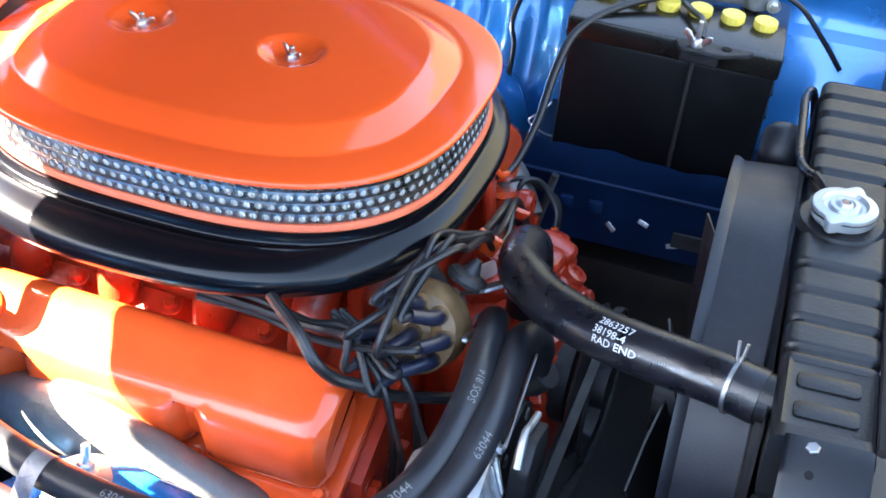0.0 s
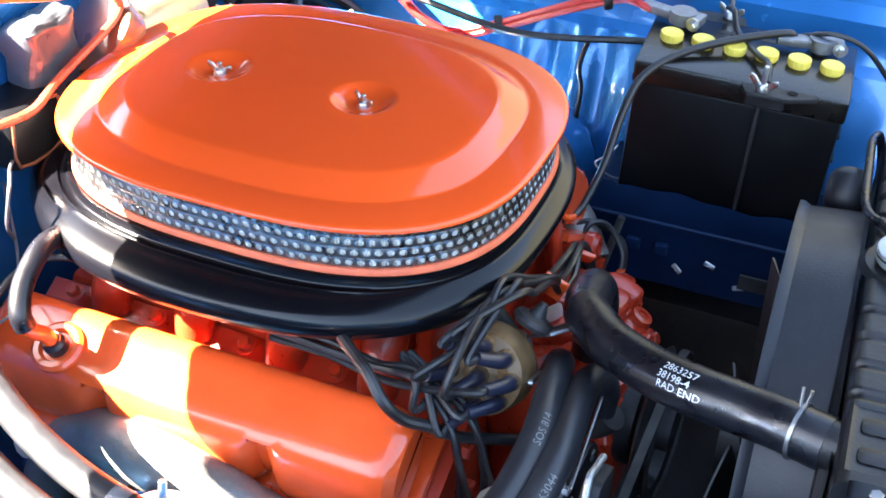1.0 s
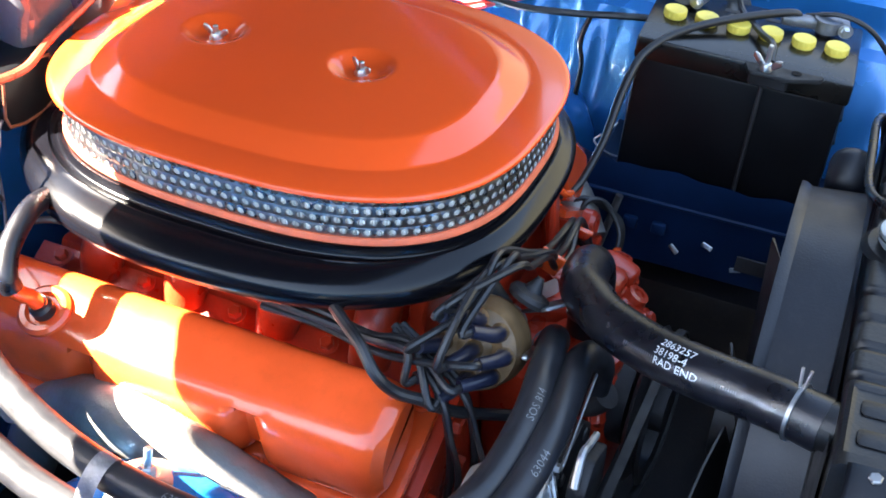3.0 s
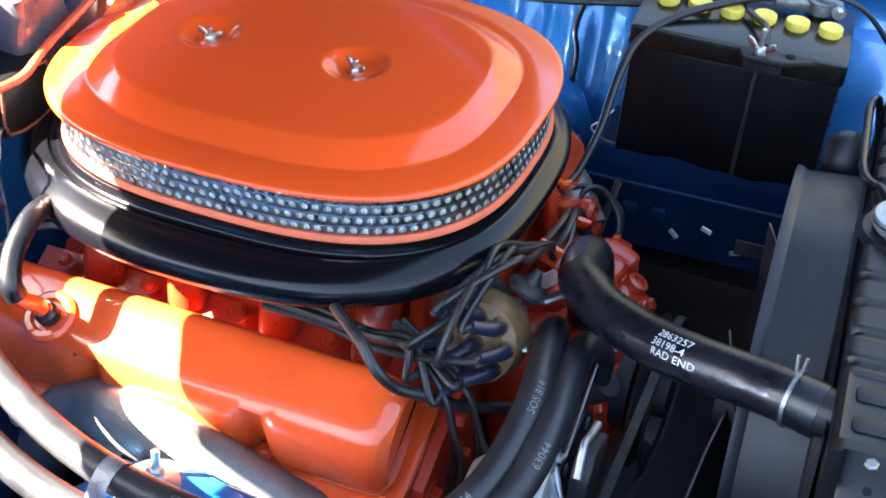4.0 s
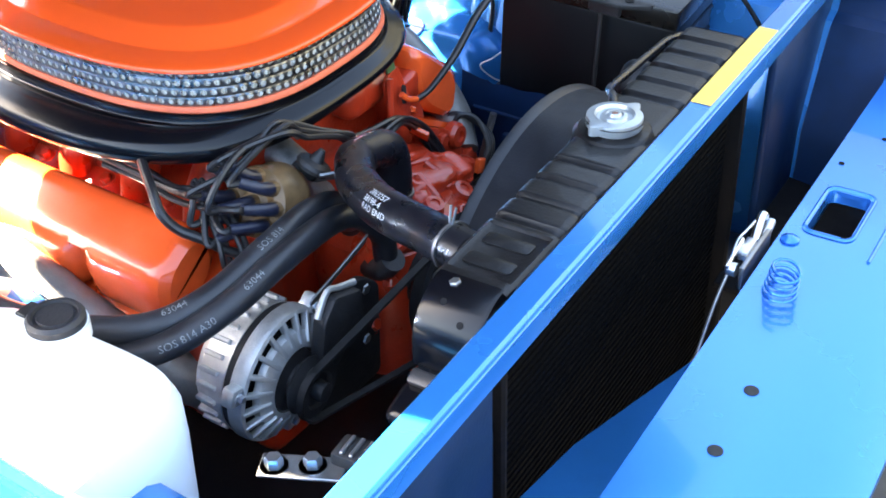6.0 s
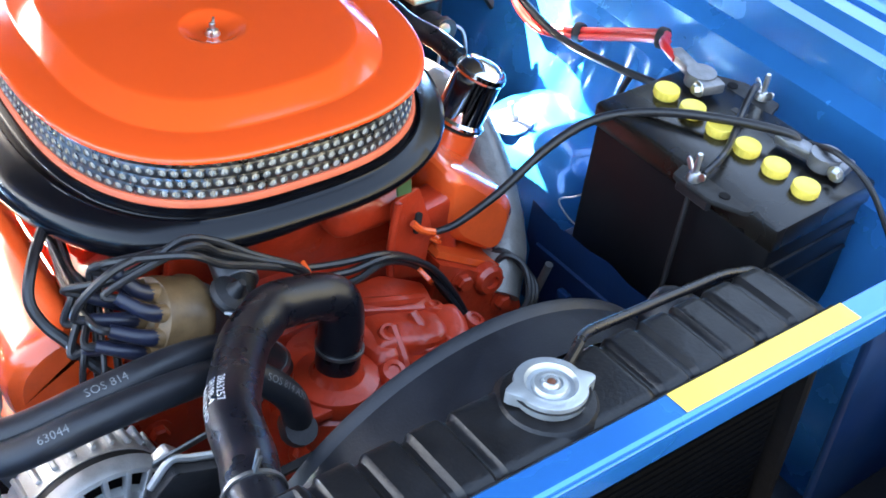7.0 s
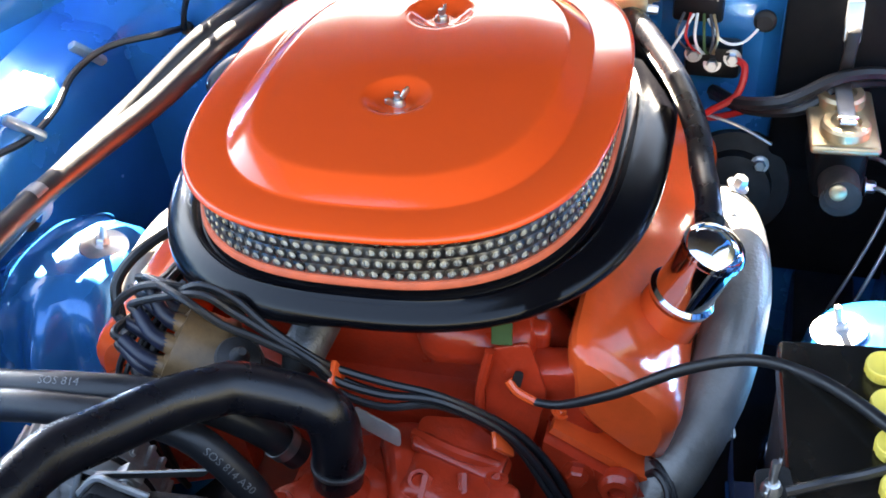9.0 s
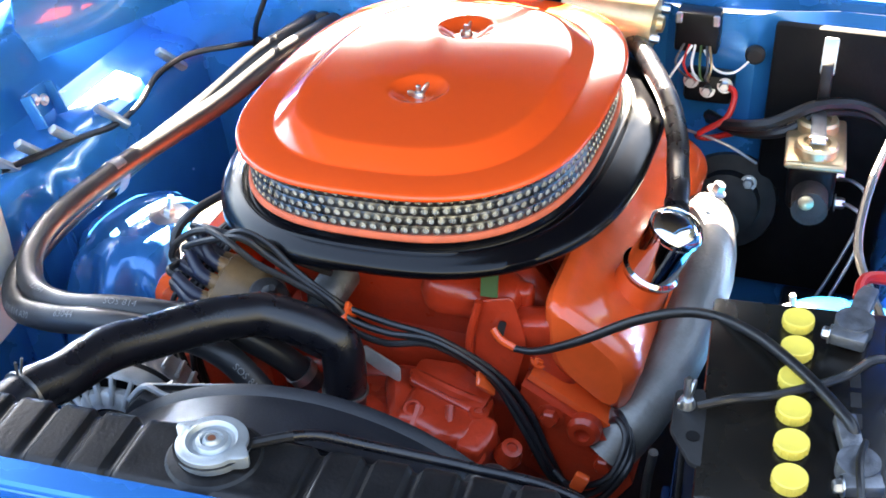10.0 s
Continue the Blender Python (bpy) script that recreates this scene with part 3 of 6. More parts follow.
bolts(dark_plate_ob, [axis_to((-0.150 + x, -0.404, 0.582 + z), (0, -1, 0)) for x, z in ((-0.035, 0.040), (0.035, 0.045), (0.030, -0.030))], STEEL, 0.008, 0.008)

# exhaust manifolds beside the covers
for s in (-1, 1):
    man = thing("exhaust_manifold", "silver painted cast exhaust manifold below the valve cover", "exhaust manifold", group="exhaust manifolds", base=(EX + s * 0.33, 0.0, 0.55))
    dz = -0.085 if s < 0 else 0.0
    log = [(EX + s * 0.285, -0.275, 0.590), (EX + s * 0.318, -0.235, 0.632), (EX + s * 0.345, -0.165, 0.672), (EX + s * 0.357, -0.085, 0.712),
           (EX + s * 0.352, -0.005, 0.728), (EX + s * 0.335, 0.075, 0.715), (EX + s * 0.325, 0.15, 0.66), (EX + s * 0.325, 0.20, 0.55)]
    log = [(x - (0.022 if s > 0 else 0.0), y, z + dz - (0.006 if s > 0 else 0.0)) for x, y, z in log]
    part("log", tube(log, lambda t: 0.034 - 0.006 * abs(t - 0.45), 20, 8, 0.03), MANIFOLD, man)
    for y in (-0.19, -0.06, 0.07, 0.19):
        top = 0.64 if s > 0 else 0.585
        part("port", tube([(EX + s * 0.26, y, 0.545), (EX + s * 0.30, y, top - 0.03), (EX + s * 0.335, y * 0.96, top)], 0.022, 14, 5), MANIFOLD, man)
    if s > 0:
        bolts(man, [axis_to((EX + s * 0.322, y, 0.744 + dz), (s * 0.4, 0, 0.9)) for y in (0.02, 0.09)], ZINC, 0.009, 0.012, "stud")

# ---- air cleaner ----
cleaner = thing("air_cleaner", "oval air cleaner with glossy orange lid on a black base", "air cleaner", pose(0, 0, 0.9, 0, -2.0, 0) @ pose(0, 0, -0.9))
CX, CY = 0.003, -0.020
NUTS = ((0.0, -0.085), (0.0, 0.098))


def lid():
    prof = [(0.2085, 0.2665, 0.9035), (0.2185, 0.2765, 0.9030), (0.2205, 0.2785, 0.9050), (0.2203, 0.2783, 0.9085), (0.2185, 0.2765, 0.9103),
            (0.2150, 0.2730, 0.9110), (0.1830, 0.2390, 0.9118), (0.1795, 0.2355, 0.9112), (0.1780, 0.2340, 0.9116), (0.1762, 0.2322, 0.9130),
            (0.1545, 0.2090, 0.9274), (0.1525, 0.2070, 0.9284), (0.1490, 0.2035, 0.9290)]
    count = 160
    rings = [oval(w, l, 2.75, CX, CY, z, count) for w, l, z in prof]
    for i in range(1, 46):
        f = 1 - i / 46
        ring = oval(0.149 * f, 0.2035 * f, 2.75 - 0.75 * (1 - f), CX, CY, 0.9290 + 0.0020 * (1 - f), count)
        rings.append(ring)
    for ring in rings[12:]:
        for v in ring:
            for x, y in NUTS:
                r = math.hypot(v.x - x, v.y - y)
                t = min(1, max(0, (0.036 - r) / 0.019))
                v.z -= 0.011 * (1.35 * t - 0.35 * t * t)
    return loft(rings, True, (False, True))


part("lid", lid(), LID, cleaner, "glossy orange raised lid with two dimples", sharp=50)


def wing_nut():
    bm = lathe([(0.0085, 0), (0.0085, 0.003), (0.0062, 0.009), (0.0045, 0.010)], 20)
    for s in (-1, 1):
        wing = prism(rounded([(0.003, 0.002), (0.010, 0.003), (0.020, 0.012), (0.019, 0.019), (0.012, 0.017), (0.005, 0.009)], 0.002, 3), 0.0026, 0.0006, pose(0, 0.0013, 0, 90))
        join(bm, wing, Matrix.Diagonal((s, 1, 1, 1)))
    bmesh.ops.recalc_face_normals(bm, faces=bm.faces[:])
    return bm


for (x, y), turn in zip(NUTS, (60, 85)):
    nut = part("wing_nut", wing_nut(), ZINC, cleaner, "zinc plated wing nut", pose(x, y, 0.9185, 0, 0, turn) @ Matrix.Diagonal((0.85, 1, 0.75, 1)))
    part("stud", lathe([(0.0034, 0), (0.0034, 0.019), (0.0026, 0.020)], 12), ZINC, nut)


def arc_ring(w, l, n, count):
    """Points at even steps round an oval."""
    fine = oval(w, l, n, CX, CY, 0, 1440)
    run = [0.0]
    for a, b in zip(fine, fine[1:] + fine[:1]):
        run.append(run[-1] + (b - a).length)
    out = []
    k = 0
    for i in range(count):
        want = run[-1] * i / count
        while run[k + 1] < want:
            k += 1
        f = (want - run[k]) / (run[k + 1] - run[k])
        out.append(fine[k].lerp(fine[(k + 1) % len(fine)], f))
    return out


def screen():
    """A sheet with three staggered rows of punched holes, each a ring of its own with depth."""
    count, rows, z0, pitch = 132, 4, 0.8545, 0.0124
    line = arc_ring(0.2090, 0.2670, 2.75, count * 8)
    total = len(line)
    bm = bmesh.new()

    def at(u, z, depth=0.0):
        i = int(math.floor(u)) % total
        p = line[i].lerp(line[(i + 1) % total], u - math.floor(u))
        d = (line[(i + 1) % total] - line[i - 1]).normalized()
        q = p - Vector((d.y, -d.x, 0)) * depth
        return (q.x, q.y, z)

    cell = total / count
    for r in range(rows):
        for c in range(count):
            u = (c + (0.5 if r % 2 else 0)) * cell
            z = z0 + (r + 0.5) * pitch
            outer, rim, back = [], [], []
            for k in range(8):
                a = math.pi / 4 * k
                sx, sz = [(1, 0), (1, 1), (0, 1), (-1, 1), (-1, 0), (-1, -1), (0, -1), (1, -1)][k]
                outer.append(bm.verts.new(at(u + sx * cell / 2, z + sz * pitch / 2)))
                rim.append(bm.verts.new(at(u + 2.95 * math.cos(a), z + 0.0044 * math.sin(a), -0.0008)))
                back.append(bm.verts.new(at(u + 2.6 * math.cos(a), z + 0.0040 * math.sin(a), 0.0008)))
            for k in range(8):
                j = (k + 1) % 8
                bm.faces.new((outer[k], outer[j], rim[j], rim[k]))
                bm.faces.new((rim[k], rim[j], back[j], back[k]))
    bmesh.ops.remove_doubles(bm, verts=bm.verts[:], dist=0.0002)
    bmesh.ops.recalc_face_normals(bm, faces=bm.faces[:])
    return bm


part("perforated_screen", screen(), SCREEN, cleaner, "bright perforated metal screen round the filter", sharp=25)
pleat = []
for a, b in zip(arc_ring(0.2072, 0.2652, 2.75, 640), arc_ring(0.2030, 0.2610, 2.75, 640)):
    pleat.append((a, b))
zig = [(a if k % 2 else b) for k, (a, b) in enumerate(pleat)]
part("filter_paper", loft([[v + Vector((0, 0, z)) for v in zig] for z in (0.849, 0.905)], True, (False, False)), PAPER, cleaner, "pleated filter paper", sharp=10)

tray = [(0.2000, 0.2580, 0.8470), (0.2120, 0.2700, 0.8470), (0.2135, 0.2715, 0.8490), (0.2130, 0.2710, 0.8530), (0.2115, 0.2695, 0.8552), (0.2095, 0.2675, 0.8554), (0.2075, 0.2655, 0.8530)]
part("filter_end_cap", loft([oval(w, l, 2.75, CX, CY, z, 160) for w, l, z in tray], True, (False, False)), RING, cleaner, "salmon orange rubber lower rim of the filter")
pan = [(0.150, 0.20, 0.812, 2.6), (0.252, 0.302, 0.810, 2.6), (0.2625, 0.3105, 0.8120, 2.58), (0.2660, 0.3140, 0.8160, 2.58), (0.2663, 0.3143, 0.8200, 2.58), (0.2645, 0.3125, 0.8240, 2.58),
       (0.2600, 0.3068, 0.8275, 2.48), (0.2480, 0.2978, 0.8315, 2.52), (0.2370, 0.2893, 0.8345, 2.6), (0.2300, 0.2845, 0.8358, 2.65), (0.2282, 0.2830, 0.8370, 2.7), (0.2268, 0.2820, 0.8371, 2.7),
       (0.2250, 0.2808, 0.8352, 2.7), (0.2200, 0.2768, 0.8340, 2.72), (0.2165, 0.2740, 0.8342, 2.74), (0.2146, 0.2722, 0.8360, 2.75), (0.2140, 0.2716, 0.8465, 2.75), (0.19, 0.25, 0.847, 2.75)]


def pan_ring(w, l, z, n):
    """The pan is squarer behind on the driver side and rounder on the other."""
    cy = CY + 0.35 * (w - 0.2)
    sink = 0.013 * min(1.0, max(0.0, (w - 0.20) / 0.05)) * min(1.0, max(0.0, (0.828 - z) / 0.010))
    front, back = oval(w, l, n, CX * 0.5, cy, z, 160), oval(w, l, n + 16 * max(0.0, w - 0.2145), CX * 0.5, cy, z, 160)
    round_back = oval(w, l, n - 7 * max(0.0, w - 0.2145), CX * 0.5, cy, z, 160)
    ring = [f if f.y <= cy else b if b.x > 0 else r for f, b, r in zip(front, back, round_back)]
    return [p - Vector((0, 0, sink * min(1.0, max(0.0, -p.x / 0.18)))) for p in ring]


part("base_pan", loft([pan_ring(*p) for p in pan], True, (True, True)), BLACK_PAN, cleaner, "flared glossy black base pan", sharp=45)

# ---- breather cap on the driver side cover, with its hose ----
breather = thing("oil_breather_cap", "round chrome oil breather cap on the valve cover", "breather cap", axis_to((0.299, -0.138, 0.759), (0.38, -0.05, 0.92)) @ Matrix.Diagonal((1.06, 1.06, 1.16, 1)))
cap = [(0.030, 0.0), (0.0335, 0.002), (0.0335, 0.005), (0.0295, 0.008), (0.0290, 0.056), (0.0310, 0.059), (0.0310, 0.064), (0.0275, 0.069), (0.0230, 0.0715), (0.0215, 0.0705), (0.0160, 0.0735), (0.0080, 0.0750), (0.001, 0.0752)]
part("cap", lathe(cap, 48), CHROME, breather, "chrome plated drum")
into_b = breather.matrix_basis.inverted()
part("nipple", tube([into_b @ Vector(p) for p in ((0.316, -0.130, 0.818), (0.318, -0.112, 0.822), (0.319, -0.092, 0.826))], 0.0075, 14, 5), TINT, breather)
part("grommet", lathe([(0.026, -0.006), (0.026, 0.0)], 32), GROMMET, breather)
part("filler_neck", lathe([(0.036, -0.045), (0.033, -0.034), (0.0315, -0.010), (0.0300, -0.004)], 32), ENGINE, breather, "orange painted filler neck")
bhose = thing("breather_hose", "black rubber hose from the air cleaner to the breather cap", "hose", base=(0.319, -0.098, 0.826))
BREATHER = [(0.319, -0.098, 0.826), (0.314, -0.062, 0.832), (0.304, -0.01, 0.832), (0.294, 0.04, 0.841), (0.270, 0.11, 0.852), (0.231, 0.190, 0.860), (0.190, 0.262, 0.862), (0.13, 0.305, 0.862), (0.07, 0.312, 0.850), (0.04, 0.285, 0.840)]
part("hose", tube(BREATHER, 0.0138, 16, 8), RUBBER, bhose)
part("end_cuff", tube([(0.3192, -0.1000, 0.8258), (0.3182, -0.0925, 0.8270), (0.3170, -0.0850, 0.8284)], 0.0148, 16, 4), RUBBER, bhose, "thicker rubber end cuff")

# PCV valve on the passenger side cover
pcv = thing("pcv_valve", "orange painted elbow valve in the rear of the cover", "pcv valve", axis_to((-0.288, 0.142, 0.7165), (-0.44, 0, 0.90)))
part("grommet", lathe([(0.030, -0.006), (0.030, -0.001), (0.026, 0.002), (0.020, 0.002), (0.017, -0.003)], 32), ENGINE, pcv)
part("plug", lathe([(0.013, -0.01), (0.013, 0.008), (0.010, 0.012), (0.010, 0.016)], 24), BLACK_SATIN, pcv)
into = pcv.matrix_basis.inverted()
part("elbow", tube([into @ Vector(p) for p in ((-0.294, 0.142, 0.728), (-0.302, 0.142, 0.742), (-0.312, 0.145, 0.752), (-0.320, 0.150, 0.764))], 0.0088, 14, 6), ENGINE, pcv)
wire("pcv_hose", [(-0.318, 0.149, 0.760), (-0.318, 0.153, 0.775), (-0.305, 0.160, 0.790), (-0.284, 0.166, 0.802), (-0.250, 0.172, 0.812), (-0.215, 0.176, 0.806), (-0.17, 0.17, 0.795)], 0.0118, RUBBER,
     "black rubber hose rising from the valve to the air cleaner base", "hose", seg=14)

# ---- distributor ----
DAX = Vector((-0.88, -0.08, 0.44)).normalized()
dist = thing("distributor", "tan capped ignition distributor with dark wire boots", "distributor", axis_to(Vector((-0.185, -0.304, 0.755)) - DAX * 0.072, DAX))
part("body", lathe([(0.022, -0.08), (0.024, -0.02), (0.040, 0.0), (0.043, 0.012), (0.043, 0.022)], 32), LEAD, dist)
cap = lathe([(0.0450, 0.014), (0.0475, 0.018), (0.0475, 0.026), (0.0450, 0.030), (0.0445, 0.058), (0.0425, 0.066), (0.0300, 0.071), (0.0180, 0.067), (0.012, 0.070), (0.002, 0.070)], 40)
dcap = part("cap", cap, BROWN, dist, "tan moulded cap")
into_d = dist.matrix_basis.inverted()
tower = lathe([(0.0105, 0.060), (0.0095, 0.072), (0.0085, 0.078), (0.004, 0.079)], 18)
first = None
TOWERS = []
BENDS = ((-0.8, 0.4, 0.3), (-0.7, 0.6, 0.5), (-0.5, 0.5, 0.7), (-0.6, 0.1, 0.8), (-0.8, 0.3, 0.4), (-0.8, 0.6, 0.0), (-0.9, 0.45, -0.15), (-0.8, 0.6, 0.1), (-0.9, 0.3, 0.1))
for k in range(9):
    a = 2 * math.pi * k / 8
    m = pose(0, 0, 0.004) if k == 8 else pose(0.0315 * math.cos(a), 0.0315 * math.sin(a), 0)
    if first is None:
        first = part("tower", tower, BROWN, dcap, "", m)
    else:
        o = first.copy()
        scene.collection.objects.link(o)
        o.matrix_basis = m
    root, way = dist.matrix_basis @ m @ Vector((0, 0, 0.070)), Vector(BENDS[k]).normalized()
    line = [root, root + DAX * 0.010, root + DAX * 0.017 + way * 0.007, root + DAX * 0.019 + way * 0.030]
    part("tower_boot", tube([into_d @ v for v in line], lambda t: 0.0094 - 0.0028 * t, 14, 5), BOOT, dcap, "dark navy rubber boot")
    TOWERS.append((line[-1], way))
part("vacuum_advance", lathe([(0.004, 0), (0.021, 0.002), (0.023, 0.007), (0.021, 0.012), (0.010, 0.015), (0.004, 0.030)], 32, axis_to((0.03, 0.045, 0.006), (0.4, 1, 0))), TINT, dist)
part("clip", box(0.008, 0.006, 0.05, 0.002, 1, pose(0.049, 0, 0.03)), ZINC, dist)
part("clamp_plate", box(0.050, 0.004, 0.060, 0.002, 2), LEAD, dist, "grey square clamp plate", into_d @ axis_to((-0.085, -0.352, 0.758), (-0.5, -0.6, 0.6)))

LOOM_L = [(-0.226, -0.258, 0.764), (-0.222, -0.21, 0.760), (-0.216, -0.15, 0.758), (-0.212, -0.08, 0.758), (-0.212, 0.0, 0.758), (-0.212, 0.10, 0.758), (-0.208, 0.19, 0.758)]
LOOM_R = [(-0.217, -0.314, 0.814), (-0.181, -0.319, 0.832), (-0.145, -0.321, 0.842), (-0.110, -0.321, 0.824), (-0.072, -0.322, 0.802), (-0.027, -0.321, 0.775), (-0.005, -0.318, 0.752), (0.040, -0.318, 0.742), (0.095, -0.312, 0.738), (0.156, -0.297, 0.692), (0.196, -0.300, 0.640), (0.225, -0.305, 0.585), (0.24, -0.29, 0.54)]
order = sorted(range(8), key=lambda i: -TOWERS[i][0].z)
for k, i in enumerate(order[4:]):
    t, way = TOWERS[i]
    off = Vector(((k % 2 - 0.5) * 0.010, (k // 2 - 0.5) * 0.006, (k // 2 - 0.5) * 0.010))
    pts = [t - way * 0.004, t + way * 0.012] + [Vector(p) + off * (1 + 0.4 * math.sin(i * 2.1 + k)) for i, p in enumerate(LOOM_L[: 4 + k])]
    last = pts[-1]
    pts += [last + Vector((-0.05, 0.03, -0.005)), last + Vector((-0.12, 0.035, -0.05))] if k > 2 else []
    wire("spark_plug_wire", pts, 0.0042, CABLE, "dark grey spark plug wire along the passenger side cover", "ignition wire", "spark plug wires", 8, 7)
for k, i in enumerate(order[:4]):
    t, way = TOWERS[i]
    off = Vector((0, (k % 2 - 0.5) * 0.012, (k // 2 - 0.5) * 0.010))
    arc = [Vector(p) + Vector((0.004 * k, 0.006 * k, -0.006 * k)) * max(0.0, 1 - n / 5) for n, p in enumerate(LOOM_R[0 if k == 3 else 2:])]
    pts = [t - way * 0.004, t + way * (0.016 if k == 3 else 0.010)] + [p + off * (1 + 0.6 * math.sin(n * 1.7 + k)) for n, p in enumerate(arc)]
    wire("spark_plug_wire", pts, 0.0040, CABLE, "dark grey spark plug wire arching over to the driver side", "ignition wire", "spark plug wires", 8, 7)
tw, way = TOWERS[8]
wire("coil_wire", [tw - way * 0.004, tw + way * 0.014 + Vector((0, 0, 0.004)), (-0.228, -0.296, 0.802), (-0.190, -0.300, 0.826), (-0.130, -0.300, 0.824), (-0.085, -0.285, 0.795), (-0.052, -0.262, 0.768)], 0.0044, CABLE, "dark grey coil wire arching over the distributor", "ignition wire")
wire("primary_wire", [(-0.196, -0.135, 0.806), (-0.2315, -0.175, 0.795), (-0.2585, -0.216, 0.785), (-0.271, -0.240, 0.765), (-0.264, -0.257, 0.744), (-0.249, -0.278, 0.730), (-0.232, -0.302, 0.712), (-0.205, -0.325, 0.695), (-0.170, -0.345, 0.672)], 0.0062, CABLE,
     "dark wire running down over the front of the cover", "wire", seg=10)
for k, (dx, dy, r) in enumerate(((0.0, 0.0, 0.0045), (-0.016, -0.012, 0.0036), (0.012, -0.020, 0.0042), (-0.004, -0.034, 0.0030))):
    wire("harness_wire", [(-0.200 + dx * 0.4, -0.225 + dy * 0.3, 0.768), (-0.222 + dx, -0.282 + dy * 0.8, 0.735), (-0.230 + dx * 1.2, -0.300 + dy, 0.69), (-0.224 + dx * 0.6, -0.303 + dy * 1.1, 0.62), (-0.215 + dx, -0.295 + dy * 0.4, 0.54)], r, CABLE,
         "dark wire hanging down before the cylinder head", "wire", "hanging wires")

for k, (x, y, z) in enumerate(((-0.007, -0.318, 0.752), (0.150, -0.303, 0.690))):
    clip = tagged(part("wire_clip", box(0.006, 0.030, 0.030, 0.002, 2, pose(x, y, z, 25, -10 - 25 * k, 0)), ENGINE), "orange painted wire clip round the ignition wires", "clip", "wire clips")
coil = thing("ignition_coil", "dull grey ignition coil beside the distributor", "ignition coil", axis_to((-0.055, -0.222, 0.742), (0.15, 0.9, 0.25)))
part("can", lathe([(0.022, -0.05), (0.023, -0.048), (0.023, 0.05), (0.020, 0.053)], 28), LEAD, coil)
part("tower", lathe([(0.020, -0.05), (0.014, -0.064), (0.009, -0.078), (0.006, -0.080)], 20), GROMMET, coil)

for k in range(3):
    wire("plug_lead", [(0.232 - 0.008 * k, -0.300, 0.560 + 0.012 * k), (0.265 + 0.006 * k, -0.318, 0.570 - 0.010 * k), (0.302 + 0.006 * k, -0.318, 0.598), (0.312 + 0.004 * k, -0.292, 0.632 - 0.006 * k), (0.296, -0.270 + 0.012 * k, 0.640), (0.280, -0.262 + 0.02 * k, 0.610)],
         0.0042, CABLE, "dark spark plug lead looping to the driver side head", "ignition wire", "plug leads", 8, 7)
lead_clip = tagged(part("lead_clip", box(0.018, 0.010, 0.024, 0.003, 2, pose(0.268, -0.325, 0.585, 0, 20, 0)), ENGINE), "orange painted clip holding the plug leads", "clip")
dip = tagged(part("dipstick_tube", tube([(0.335, -0.265, 0.47), (0.338, -0.285, 0.56), (0.345, -0.300, 0.63)], 0.0055, 10, 5), STEEL), "grey steel dipstick tube beside the manifold", "dipstick")


# ---- radiator and the front of the car, square to the car's nose ----
rad = thing("radiator", "black painted radiator with a ribbed top tank", "radiator", FRONT)
TX0, TX1, TY0, TY1 = -0.300, 0.338, -0.710, -0.627


def tank():
    """Top tank: rounded section along x, with cross ribs pressed into its top and shallow dimples near the inlet."""
    rings = []
    n = 260
    for i in range(n + 1):
        x = TX0 + (TX1 - TX0) * i / n
        e = min(1.0, (TX1 - x) / 0.03)
        drop = 0.018 * (1 - math.sqrt(max(0.0, 1 - (1 - e) ** 2)))
        ph = ((x - 0.345) / 0.0425) % 1.0
        rib = -0.0045 * math.exp(-(((ph - 0.5) / 0.13) ** 4))
        if abs(x - 0.024) < 0.055:
            rib = 0.0
        if x < -0.215:
            rib = 0.0
        row = []
        for y, z in rounded([(TY0, 0.79), (TY1, 0.79), (TY1, 0.8655), (TY0, 0.8655)], 0.012, 4):
            zz = z - drop if z > 0.82 else z
            yy = y
            if z > 0.84:
                zz += rib
                yy += (0.0035 if y < -0.668 else -0.0035) * (rib / -0.0045)
                if -0.285 < x < -0.20 and abs(y + 0.668) < 0.03:
                    zz -= 0.003
            row.append(Vector((x, yy, zz)))
        rings.append(row)
    bm = loft(rings)
    return bm


tank_ob = part("top_tank", tank(), TANK, rad, "dusty black ribbed top tank", sharp=28)
for x, w in ((-0.262, 0.020), (-0.225, 0.020)):
    part("pressing", prism(rounded([(-w / 2, -0.026), (w / 2, -0.026), (w / 2, 0.026), (-w / 2, 0.026)], 0.006), 0.0016, 0.0007, pose(x, -0.668, 0.8626)), TANK, tank_ob)
part("neck", lathe([(0.046, 0.862), (0.040, 0.868), (0.0285, 0.870), (0.0285, 0.878), (0.034, 0.880)], 36, pose(0.024, -0.663, 0)), TANK, tank_ob)
part("overflow_nipple", tube([(0.05, -0.650, 0.872), (0.07, -0.640, 0.874), (0.085, -0.632, 0.874)], 0.005, 10, 4), TANK, tank_ob)
part("inlet", tube([(-0.222, -0.645, 0.829), (-0.220, -0.628, 0.829), (-0.214, -0.606, 0.829)], 0.0225, 20, 4), TANK, tank_ob)
core = bmesh.new()
join(core, box(0.62, 0.045, 0.44, 0.003, 1, pose(0.02, -0.672, 0.575)))
core_ob = part("core", core, CORE, rad, "black radiator core")
fin = box(0.60, 0.050, 0.0022, 0, 1)
first = None
for k in range(40):
    m = pose(0.02, -0.672, 0.37 + 0.0105 * k)
    if first is None:
        first = part("fin", fin, CORE, core_ob, "", m)
    else:
        o = first.copy()
        scene.collection.objects.link(o)
        o.matrix_basis = m
for x in (-0.305, 0.345):
    part("side_plate", box(0.010, 0.085, 0.46, 0.003, 1, pose(x, -0.668, 0.57)), DEEP_BLACK, rad)
